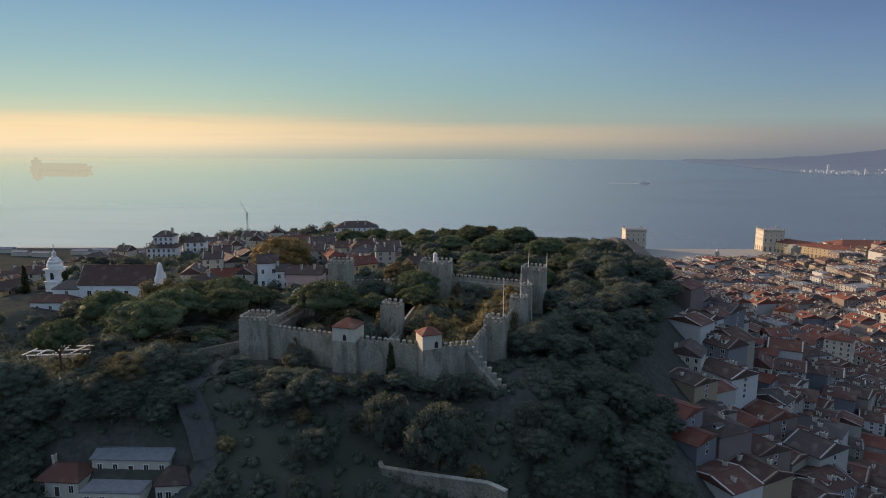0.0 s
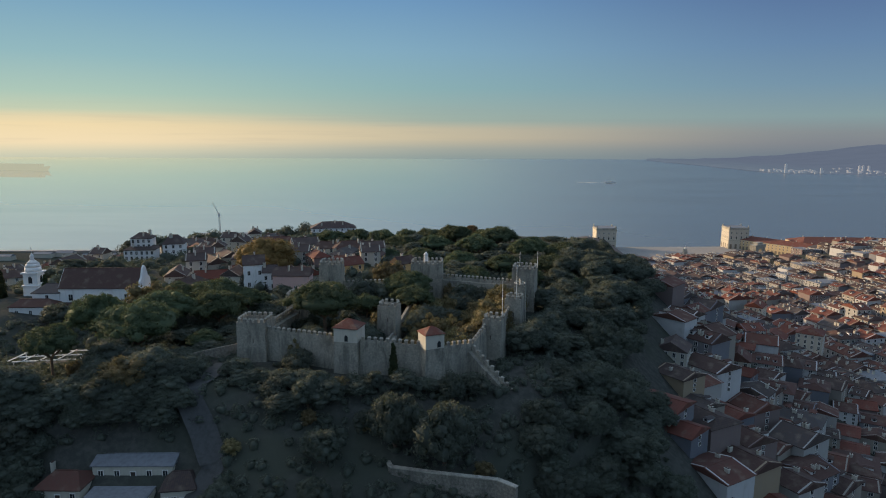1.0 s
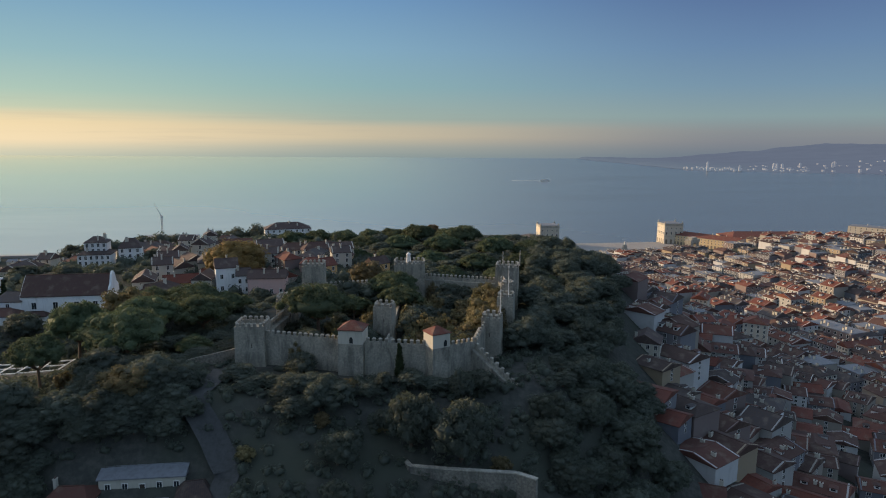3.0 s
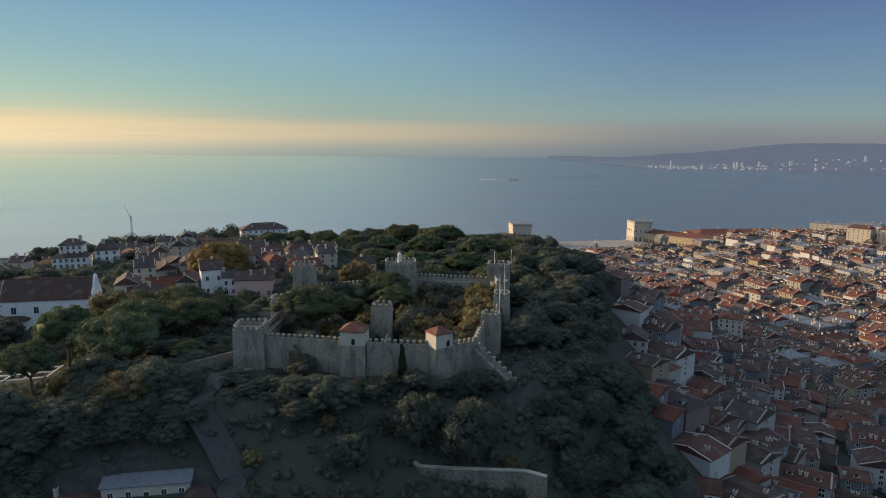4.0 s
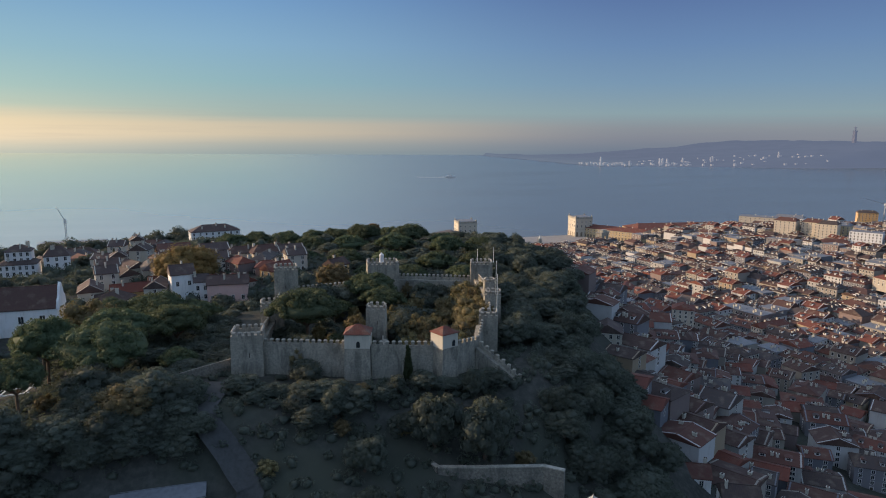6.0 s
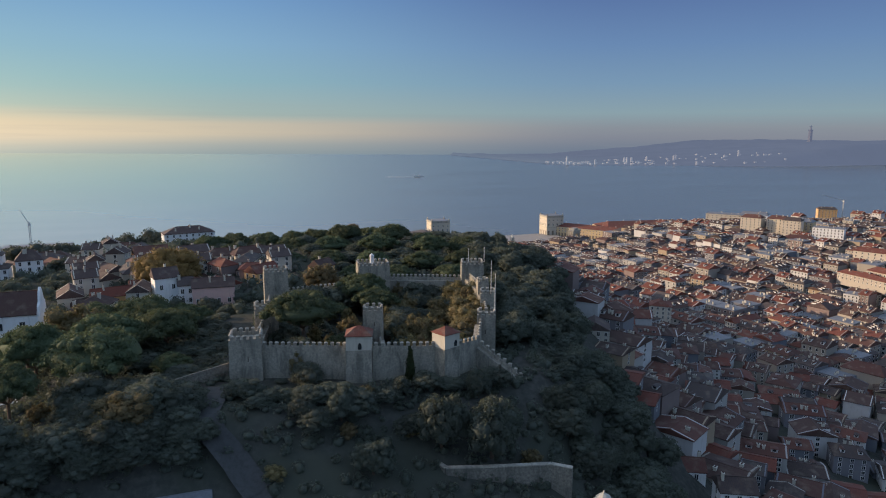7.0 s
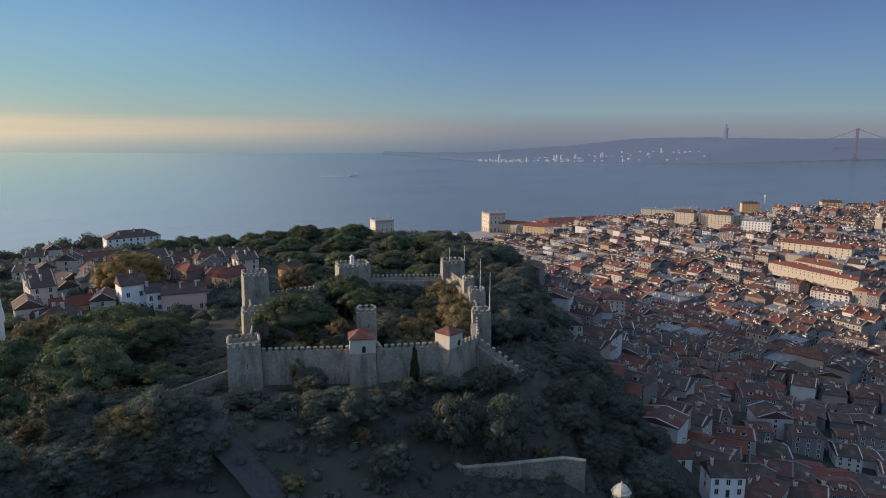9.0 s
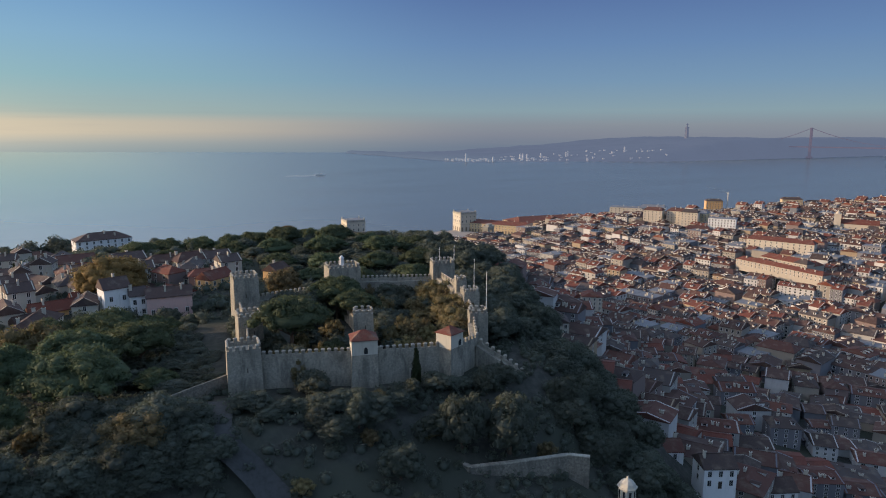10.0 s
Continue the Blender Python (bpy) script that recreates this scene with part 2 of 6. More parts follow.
OLIVE = material("dry_shrub_leaves", leafy((0.12, 0.1, 0.05, 1), (0.28, 0.22, 0.115, 1), 0.15))
CYPRESS = material("cypress_leaves", leafy((0.014, 0.024, 0.01, 1), (0.035, 0.05, 0.02, 1), 0.1))
BARK = material("pine_bark", plain((0.12, 0.085, 0.06, 1), 0.95, 0.5, 2.0))
GROUND = material("hillside_earth", ground_look)
WATER = material("river_water", water_look)

PAVING = material("pale_paving", plain((0.3, 0.275, 0.25, 1), 0.9, 0.3, 0.3))
TRACK = material("gravel_path", plain((0.068, 0.069, 0.068, 1), 1.0, 0.6, 0.9))
GUARD = material("worn_lime_wash", plaster([(0, (0.5, 0.47, 0.4, 1)), (0.5, (0.48, 0.45, 0.38, 1))]))
# Brown panels that carry the shade of the arcade openings in their colour.
ARCH = material("shaded_arcade", plain((0.2, 0.165, 0.125, 1), 0.8, 0.3))
STEEL = material("painted_steel", plain((0.45, 0.45, 0.44, 1), 0.5, 0.2))
FOAM = material("white_wake", plain((0.75, 0.77, 0.78, 1), 0.9, 0.3, 0.05))
# Far materials: the haze sits in their emission, there is no misty air.
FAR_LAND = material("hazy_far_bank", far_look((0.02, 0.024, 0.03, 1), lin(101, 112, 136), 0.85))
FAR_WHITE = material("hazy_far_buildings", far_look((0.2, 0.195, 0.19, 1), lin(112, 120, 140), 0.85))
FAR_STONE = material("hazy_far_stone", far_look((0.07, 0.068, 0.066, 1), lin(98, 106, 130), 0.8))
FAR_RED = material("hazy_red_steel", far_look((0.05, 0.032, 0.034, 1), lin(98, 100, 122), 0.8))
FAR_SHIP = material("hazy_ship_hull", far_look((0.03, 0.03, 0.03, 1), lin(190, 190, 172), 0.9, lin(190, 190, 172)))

# ---- building helpers ----


def mesh_of(name, verts, faces, *materials, slots=None, smooth=False):
    me = bpy.data.meshes.new(name)
    me.from_pydata([tuple(v) for v in verts], [], [tuple(f) for f in faces])
    for m in materials:
        me.materials.append(m)
    if slots is not None:
        me.polygons.foreach_set("material_index", slots)
    if smooth:
        me.polygons.foreach_set("use_smooth", [True] * len(me.polygons))
    me.update()
    return me


class Shape:
    """Boxes, prisms and the like gathered into one mesh."""

    def __init__(self):
        self.v, self.f, self.s = [], [], []

    def faces(self, verts, faces, slot=0):
        o = len(self.v)
        self.v += [tuple(v) for v in verts]
        self.f += [tuple(i + o for i in f) for f in faces]
        self.s += [slot] * len(faces)
        return self

    def box(self, x0, x1, y0, y1, z0, z1, slot=0, taper=0.0):
        t = taper
        v = [(x0, y0, z0), (x1, y0, z0), (x1, y1, z0), (x0, y1, z0), (x0 + t, y0 + t, z1), (x1 - t, y0 + t, z1), (x1 - t, y1 - t, z1), (x0 + t, y1 - t, z1)]
        return self.faces(v, [(3, 2, 1, 0), (4, 5, 6, 7), (0, 1, 5, 4), (1, 2, 6, 5), (2, 3, 7, 6), (3, 0, 4, 7)], slot)

    def tube(self, cx, cy, z0, z1, r0, r1, sides=10, slot=0):
        v = [(cx + r * math.cos(2 * math.pi * i / sides), cy + r * math.sin(2 * math.pi * i / sides), z) for z, r in ((z0, r0), (z1, r1)) for i in range(sides)]
        f = [(i, (i + 1) % sides, sides + (i + 1) % sides, sides + i) for i in range(sides)]
        return self.faces(v, f + [tuple(range(sides, 2 * sides)), tuple(reversed(range(sides)))], slot)

    def mesh(self, name, *materials, smooth=False):
        return mesh_of(name, self.v, self.f, *materials, slots=self.s, smooth=smooth)


def thing(name, label, category, group="", m=None, kind=""):
    """An Empty at the thing's base that parents its parts."""
    ob = tagged(new(name), label, category, group, kind)
    if m is not None:
        ob.matrix_basis = m
    return ob


def part(name, me, parent, m=None, label=""):
    ob = new(name, me)
    ob.parent = parent
    if m is not None:
        ob.matrix_basis = m
    return tagged(ob, label)


def step(value, low, high):
    u = np.clip((value - low) / (high - low), 0.0, 1.0)
    return u * u * (3 - 2 * u)


def shore(x):
    """The river's near bank: the y at which the land ends."""
    return 970.0 - 0.13 * np.clip(np.asarray(x, float) - 480, 0, 2500)


def ground(x, y):
    """The height of the land above the river."""
    x, y = np.asarray(x, float), np.asarray(y, float)
    edge = np.clip(12 + (y - 146) * 0.5, 12, 100)
    top = 102.5 - np.clip(0.6 * (170 - y), 0, 62) - 1.5 * step(-x, 40, 110) - 7 * step(-x, 45, 72) * step(170 - y, 2, 18)
    top = top * (1 - step(y, 400, 900)) + 6 * step(y, 400, 900)
    top = top - 4.5 * np.exp(-((x + 72) / 34) ** 2 - ((y - 284) / 16) ** 2)
    top = top - 11 * np.exp(-((x + 140) / 36) ** 2 - ((y - 240) / 38) ** 2)
    top = top - 13 * step(-x, 80, 220) * step(y, 310, 470)
    fall = np.exp(-(np.clip(x - edge, 0, None) / 92) ** 1.3)
    west = np.exp(-(np.clip(-170 - x, 0, None) / 260) ** 1.6)
    hill = 22 * step(0.8 * x + 0.2 * y, 400, 640)
    low = 11 + hill
    bank = shore(x)
    low = low * (1 - step(y, bank - 210, bank - 60)) + 4 * step(y, bank - 210, bank - 60)
    z = low + (top - low) * fall * west
    south = np.clip(y - shore(x), -20, 20)
    return np.where(south > 0, -6.0, z)


def far_shore(x):
    """The other bank: the y at which land begins again."""
    return np.where(x < 1765, 9000.0, 3040 - 170 * step(x, 1900, 2250) - 280 * step(x, 2200, 2900) - 0.05 * np.clip(x - 2900, 0, None))


def far_ground(x, y):
    inland = y - far_shore(x)
    ridge = 10 + 36 * step(x, 2350, 3000) + 70 * step(x, 2800, 3600)
    land = np.where(inland > 0, 2 + ridge * step(inland, 0, 420 - 270 * step(x, 2000, 2900)) + 4 * np.sin(x / 190) * step(inland, 100, 500), -6.0)
    spit = (np.abs(y - 4444 + 0.516 * (x - 1727)) < 60) & (x > 1720) & (x < 2300)
    return np.where(spit, np.maximum(land, 5.0), land)


def height(x, y):
    return float(ground(x, y))

# ---- the large structure: land, water, the far bank ----
def make_ground():
    xs = np.concatenate([np.linspace(-5200, -700, 12), np.linspace(-600, -200, 27), np.linspace(-190, 330, 131), np.linspace(345, 1200, 70), np.linspace(1300, 5200, 20)])
    ys = np.concatenate([np.linspace(-3000, -300, 8), np.linspace(-200, 90, 15), np.linspace(96, 420, 109), np.linspace(432, 960, 45), np.linspace(965, 985, 11), np.linspace(1010, 5200, 12)])
    gx, gy = np.meshgrid(xs, ys)
    z = ground(gx, gy)
    rough = np.array([noise.noise((x / 17, y / 17, 0)) * 1.2 + noise.noise((x / 6, y / 6, 3)) * 0.4 for x, y in zip(gx.ravel(), gy.ravel())]).reshape(z.shape)
    z = z + np.where(z > 20, rough * (0.35 + 0.65 * step(gy, 190, 260)), 0)
    w = len(xs)
    verts = np.stack([gx.ravel(), gy.ravel(), z.ravel()], 1).tolist()
    faces = [(j * w + i, j * w + i + 1, (j + 1) * w + i + 1, (j + 1) * w + i) for j in range(len(ys) - 1) for i in range(w - 1)]
    tagged(new("ground", mesh_of("ground", verts, faces, GROUND, smooth=True)), "dark scrubby hillside falling away to the low town and the river", "ground", kind="structure")


make_ground()
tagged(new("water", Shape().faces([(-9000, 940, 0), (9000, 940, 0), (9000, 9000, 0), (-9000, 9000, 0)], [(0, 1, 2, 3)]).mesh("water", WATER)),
       "wide calm river, haze painted pale towards the sun and blue away from it", "river", kind="structure")


def make_far_bank():
    xs, ys = np.linspace(1450, 5600, 150), np.linspace(1500, 4900, 90)
    gx, gy = np.meshgrid(xs, ys)
    z = far_ground(gx, gy)
    z = z + np.where(z > 4, np.array([8 * noise.noise((x / 160, y / 160, 1)) + 4 * noise.noise((x / 50, y / 50, 2)) for x, y in zip(gx.ravel(), gy.ravel())]).reshape(z.shape), 0)
    w = len(xs)
    verts = np.stack([gx.ravel(), gy.ravel(), z.ravel()], 1).tolist()
    faces = [(j * w + i, j * w + i + 1, (j + 1) * w + i + 1, (j + 1) * w + i) for j in range(len(ys) - 1) for i in range(w - 1)]
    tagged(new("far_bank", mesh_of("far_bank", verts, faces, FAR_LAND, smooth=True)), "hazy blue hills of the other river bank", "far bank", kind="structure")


make_far_bank()

# ---- the castle ----
CASTLE = "castle towers"


def merlon_mesh():
    s = Shape().box(-0.45, 0.45, -0.28, 0.28, 0, 0.85)
    s.box(-0.54, 0.54, -0.36, 0.36, 0.85, 0.97, 1)
    s.faces([(-0.54, -0.36, 0.97), (0.54, -0.36, 0.97), (0.54, 0.36, 0.97), (-0.54, 0.36, 0.97), (-0.25, 0, 1.3), (0.25, 0, 1.3)], [(0, 1, 5, 4), (1, 2, 5), (2, 3, 4, 5), (3, 0, 4)], 1)
    return s.mesh("merlon", STONE, CAP)


MERLON = merlon_mesh()


def merlons(owner, a, b, z, gap=1.75):
    """A row of merlons from a to b, in the owner's plan."""
    a, b = Vector(a), Vector(b)
    count = max(2, round((b - a).length / gap))
    turn = math.degrees(math.atan2(b.y - a.y, b.x - a.x))
    for i in range(count):
        c = a.lerp(b, (i + 0.5) / count)
        part("merlon", MERLON, owner, pose(c.x, c.y, z + random.uniform(-0.06, 0.04), 0, 0, turn + random.uniform(-2, 2)))


def tower(x, y, w, d, turn, top, foot, label, batter=0.25):
    ob = thing("castle_tower", label, "tower", CASTLE, pose(x, y, foot, 0, 0, turn))
    h, a, b = top - foot, w / 2, d / 2
    s = Shape().box(-a - batter, a + batter, -b - batter, b + batter, 0, h - 2.3, taper=batter)
    me = s.mesh("shaft", STONE)
    part("shaft", me, ob)
    rim = Shape()
    for x0, x1, y0, y1 in ((-a, a, -b, -b + 0.55), (-a, a, b - 0.55, b), (-a, -a + 0.55, -b + 0.55, b - 0.55), (a - 0.55, a, -b + 0.55, b - 0.55)):
        rim.box(x0, x1, y0, y1, h - 2.3, h - 1.25)
    part("parapet", rim.mesh("parapet", STONE), ob)
    slit = Shape().box(-0.12, 0.12, -0.06, 0.06, 0, 1.3, 0).mesh("arrow_slit", DOOR)
    part("arrow_slit", slit, ob, pose(random.uniform(-1, 1), -b - 0.06, h * 0.62))
    z = h - 1.25
    merlons(ob, (-a + 0.1, -b + 0.28), (a - 0.1, -b + 0.28), z)
    merlons(ob, (-a + 0.1, b - 0.28), (a - 0.1, b - 0.28), z)
    merlons(ob, (-a + 0.28, -b + 1), (-a + 0.28, b - 1), z)
    merlons(ob, (a - 0.28, -b + 1), (a - 0.28, b - 1), z)
    return ob


def curtain(a, b, top_a, top_b, foot, label, thick=2.2, crest=True, mat=None):
    """A length of castle wall from a to b, its top rising or falling, with a wall-walk behind the merlons."""
    a, b = Vector((*a, 0)), Vector((*b, 0))
    length, turn = (b - a).length, math.degrees(math.atan2(b.y - a.y, b.x - a.x))
    ob = thing("castle_wall", label, "wall", "castle walls", pose(a.x, a.y, foot, 0, 0, turn))
    n = max(2, round(length / 5))
    s = Shape()
    pts = [(length * i / n, top_a + (top_b - top_a) * i / n - foot + (random.uniform(-0.12, 0.12) if 0 < i < n else 0)) for i in range(n + 1)]
    for (x0, h0), (x1, h1) in zip(pts, pts[1:]):
        for y0, y1, drop in ((0, 0.6, 1.25), (0.6, thick, 2.4)):
            e = 0.35 if y0 == 0 else 0.0
            v = [(x0, y0 - e, 0), (x1, y0 - e, 0), (x1, y1, 0), (x0, y1, 0), (x0, y0, h0 - drop), (x1, y0, h1 - drop), (x1, y1, h1 - drop), (x0, y1, h0 - drop)]
            s.faces(v, [(3, 2, 1, 0), (4, 5, 6, 7), (0, 1, 5, 4), (1, 2, 6, 5), (2, 3, 7, 6), (3, 0, 4, 7)])
    part("wall_body", s.mesh("wall_body", mat or STONE), ob)
    if crest:
        count = max(2, round(length / 1.75))
        for i in range(count):
            u = (i + 0.5) / count
            part("merlon", MERLON, ob, pose(length * u, 0.3, top_a + (top_b - top_a) * u - foot - 1.27, 0, 0, random.uniform(-2, 2)))
    return ob


def turret(x, y, w, d, turn, eave, foot, rise, label, windows):
    """A tower with a white-washed guard room and a hipped tile roof."""
    ob = thing("roofed_tower", label, "tower", "roofed towers", pose(x, y, foot, 0, 0, turn))
    a, b, h = w / 2, d / 2, eave - foot
    part("shaft", Shape().box(-a - 0.3, a + 0.3, -b - 0.3, b + 0.3, 0, h - 4.0, taper=0.3).mesh("shaft", STONE), ob)
    part("guard_room", Shape().box(-a + 0.02, a - 0.02, -b + 0.02, b - 0.02, h - 4.0, h).mesh("guard_room", GUARD), ob, label="white-washed guard room")
    e = 0.3
    r = max(0.0, a - b)
    s = Shape().box(-a - e, a + e, -b - e, b + e, h, h + 0.18)
    s.faces([(-a - e, -b - e, h + 0.18), (a + e, -b - e, h + 0.18), (a + e, b + e, h + 0.18), (-a - e, b + e, h + 0.18), (-r - 0.2, 0, h + rise), (r + 0.2, 0, h + rise)],
            [(0, 1, 5, 4), (1, 2, 5), (2, 3, 4, 5), (3, 0, 4)])
    part("roof", s.mesh("roof", RED_ROOF), ob, label="hipped red tile roof")
    arch = Shape().box(-0.5, 0.5, -0.08, 0.08, 0, 1.3)
    arch.faces([(-0.5, -0.08, 1.3), (0.5, -0.08, 1.3), (0.3, -0.08, 1.75), (0, -0.08, 1.9), (-0.3, -0.08, 1.75)], [(0, 1, 2, 3, 4)])
    me = arch.mesh("arched_window", GLASS)
    for face, at in windows:
        m = pose(at, -b - 0.05, h - 3.7) if face == "front" else pose(-a - 0.05, at, h - 3.4, 0, 0, 90)
        part("arched_window", me, ob, m)
    return ob


tower(-57.2, 196.4, 8.8, 8.2, -9, 115.8, 95.5, "massive square corner tower of weathered limestone with merlons")
tower(16.0, 192.6, 5.8, 5.6, -24, 116.4, 97.0, "square limestone flank tower with merlons and a flagpole")
tower(25.2, 211.6, 5.4, 5.4, -22, 118.0, 99.0, "square limestone tower on the castle's flank")
tower(29.4, 225.6, 4.0, 4.0, -15, 118.8, 100.0, "slim limestone tower on the castle's flank")
tower(35.4, 249.8, 8.8, 8.2, -19, 120.6, 99.0, "tall square limestone corner tower with merlons")
keep = tower(-2.6, 263.6, 12.6, 9.0, -7, 120.2, 100.0, "broad limestone keep with merlons and a white lantern")
part("lantern", Shape().tube(0, 0, 0, 3.0, 0.95, 0.8, 8).tube(0, 0, 3.0, 3.5, 1.0, 0.9, 8).tube(0, 0, 3.5, 4.2, 0.8, 0.2, 8).mesh("lantern", WHITE), keep, pose(-0.4, -1.2, 19.2), "white stone lantern")
tower(-41.4, 262.0, 8.8, 8.4, -3, 120.6, 98.0, "tall plain limestone tower beside the old quarter")
tower(-48.8, 225.0, 7.4, 7.0, -4, 116.4, 97.0, "square limestone tower on the castle's side")
tower(-55.0, 213.0, 4.6, 8.0, -6, 109.6, 96.5, "low ruined bastion of rough limestone beside the castle")
tower(-16.6, 209.4, 6.1, 5.8, -19, 116.6, 100.0, "inner square limestone tower between the courtyards")
turret(-27.4, 183.4, 7.1, 6.4, -17, 115.8, 96.0, 2.3, "front tower with white guard room and hipped red roof", [("front", 0.3)])
turret(-3.9, 176.4, 5.7, 5.4, 22, 115.7, 96.0, 1.9, "small front tower with white guard room and red roof", [("front", 1.2)])

FRONT = "long battlemented limestone wall streaked by damp"
curtain((-53.4, 193.4), (-30.8, 183.6), 113.2, 113.5, 97, FRONT)
gate_wall = curtain((-24.2, 180.8), (-6.6, 176.6), 113.6, 113.2, 98, "battlemented limestone wall with a small sally gate")
part("gate_surround", Shape().box(-1.3, -0.8, -0.5, 0.1, 0, 3.2).box(0.8, 1.3, -0.5, 0.1, 0, 3.2).box(-1.3, 1.3, -0.5, 0.1, 3.2, 3.7).mesh("gate_surround", CAP), gate_wall, pose(10.0, -0.05, 4.6))
part("gate_door", Shape().box(-0.8, 0.8, -0.42, -0.3, 0, 3.2).mesh("gate_door", DOOR), gate_wall, pose(10.0, 0, 4.6))
curtain((-1.4, 175.4), (8.4, 180.4), 113.0, 112.4, 97, "battlemented wall joining tower and flank")
curtain((8.4, 180.4), (13.4, 190.2), 112.2, 114.6, 97, "stepped battlemented wall climbing to the flank tower")
curtain((18.2, 195.2), (23.4, 209.4), 112.6, 114.5, 98, "battlemented flank wall of limestone")
curtain((27.0, 213.8), (28.8, 224.0), 114.8, 115.4, 99, "battlemented flank wall of limestone")
curtain((30.4, 227.4), (33.2, 246.2), 115.6, 116.0, 99, "battlemented flank wall of limestone")
curtain((31.4, 251.5), (3.6, 263.4), 114.4, 114.4, 100, "battlemented rear wall of the castle courtyard")
curtain((-8.8, 263.6), (-37.4, 262.4), 112.5, 112.0, 99, "rear wall of the castle beside the pines")
curtain((-44.6, 258.4), (-48.8, 228.2), 111.0, 111.5, 98, "side wall of the castle facing the old quarter")
curtain((-50.4, 222.0), (-55.2, 200.0), 112.0, 112.4, 97, "side wall of the castle facing the pines")
curtain((-15.4, 206.8), (-19.4, 186.8), 108.0, 109.0, 99, "inner wall dividing the castle's courtyards", 1.6, False)
curtain((-13.0, 213.6), (-4.8, 260.2), 109.5, 111.0, 100, "inner wall dividing the castle's courtyards", 1.6, False)
curtain((29.0, 163.0), (19.0, 168.4), 93.6, 101.4, 84, "outer wall stepping down the slope from the castle", 1.8)
curtain((19.0, 168.4), (12.6, 173.6), 101.4, 107.8, 90, "outer wall stepping down the slope from the castle", 1.8)
curtain((12.6, 173.6), (8.4, 180.2), 107.8, 111.4, 94, "outer wall stepping down the slope from the castle", 1.8)
curtain((-78.0, 197.0), (-61.4, 196.8), 104.6, 108.2, 92, "low spur wall running out from the corner tower", 1.6, False, RUBBLE)


def flagpole(x, y, foot, top):
    ob = thing("flagpole", "thin white flagpole without a flag", "flagpole", "flagpoles", pose(x, y, foot))
    part("pole", Shape().tube(0, 0, 0, top - foot, 0.13, 0.07, 8).mesh("pole", FRAME), ob)
    part("finial", Shape().tube(0, 0, 0, 0.3, 0.16, 0.05, 8).mesh("finial", FRAME), ob, pose(0, 0, top - foot))


flagpole(25.6, 210.0, 116.3, 128.0)
flagpole(18.2, 191.0, 114.9, 127.8)
flagpole(33.0, 247.8, 119.6, 125.4)
flagpole(40.0, 248.0, 119.6, 125.6)

# ---- trees ----


def dome_ball(cuts):
    bm = bmesh.new()
    bmesh.ops.create_icosphere(bm, subdivisions=cuts, radius=1.0)
    v = np.array([tuple(p.co) for p in bm.verts])
    f = [[p.index for p in face.verts] for face in bm.faces]
    bm.free()
    return v, f


SMALL_BALL, ROUGH_BALL = dome_ball(1), dome_ball(2)


def crown_mesh(name, lobes, tufts, size, mat, seed, lift=0.25):
    """Foliage: clumps with an uneven skin, covered in small tufts of leaves."""
    rng = np.random.default_rng(seed)
    verts, faces = [], []
    base = 0
    for cx, cy, cz, r, flat in lobes:
        skin = ROUGH_BALL[0] * (1 + 0.22 * rng.normal(size=(len(ROUGH_BALL[0]), 1)).clip(-1.4, 1.4))
        v = skin * np.array([r, r, r * flat]) * 0.86 + np.array([cx, cy, cz])
        verts.append(v)
        faces += [tuple(i + base for i in f) for f in ROUGH_BALL[1]]
        base += len(v)
        n = rng.normal(size=(tufts, 3))
        n[:, 2] = np.abs(n[:, 2]) * 1.2 - lift
        n /= np.linalg.norm(n, axis=1, keepdims=True)
        at = n * np.array([r, r, r * flat]) * rng.uniform(0.86, 1.12, (tufts, 1)) + np.array([cx, cy, cz])
        a = np.cross(n + 0.7 * rng.normal(size=n.shape), rng.normal(size=n.shape))
        a /= np.linalg.norm(a, axis=1, keepdims=True)
        b = np.cross(n + 0.5 * rng.normal(size=n.shape), a)
        b /= np.linalg.norm(b, axis=1, keepdims=True)
        k = size * rng.uniform(0.6, 1.3, (tufts, 1))
        quad = np.stack([at - a * k, at + b * k * 0.7, at + a * k, at - b * k * 0.7], 1).reshape(-1, 3)
        verts.append(quad)
        faces += [(base + 4 * i, base + 4 * i + 1, base + 4 * i + 2, base + 4 * i + 3) for i in range(tufts)]
        base += len(quad)
    return mesh_of(name, np.concatenate(verts).tolist(), faces, mat)


def limb(s, a, b, r0, r1, sides=7):
    a, b = Vector(a), Vector(b)
    q = (b - a).to_track_quat("Z", "Y").to_matrix()
    v = [p + q @ Vector((r * math.cos(2 * math.pi * i / sides), r * math.sin(2 * math.pi * i / sides), 0)) for p, r in ((a, r0), (b, r1)) for i in range(sides)]
    s.faces(v, [(i, (i + 1) % sides, sides + (i + 1) % sides, sides + i) for i in range(sides)])


def trunk_mesh(top, spread, seed):
    rng = random.Random(seed)
    s = Shape()
    bend = Vector((rng.uniform(-0.5, 0.5), rng.uniform(-0.5, 0.5), top * 0.55))
    limb(s, (0, 0, -2.0), bend, 0.5, 0.36)
    for i in range(6):
        a = i * math.pi / 3 + rng.uniform(-0.4, 0.4)
        limb(s, bend, (spread * math.cos(a), spread * math.sin(a), top * rng.uniform(0.82, 1.0)), 0.24, 0.08)
    return s.mesh("trunk", BARK)


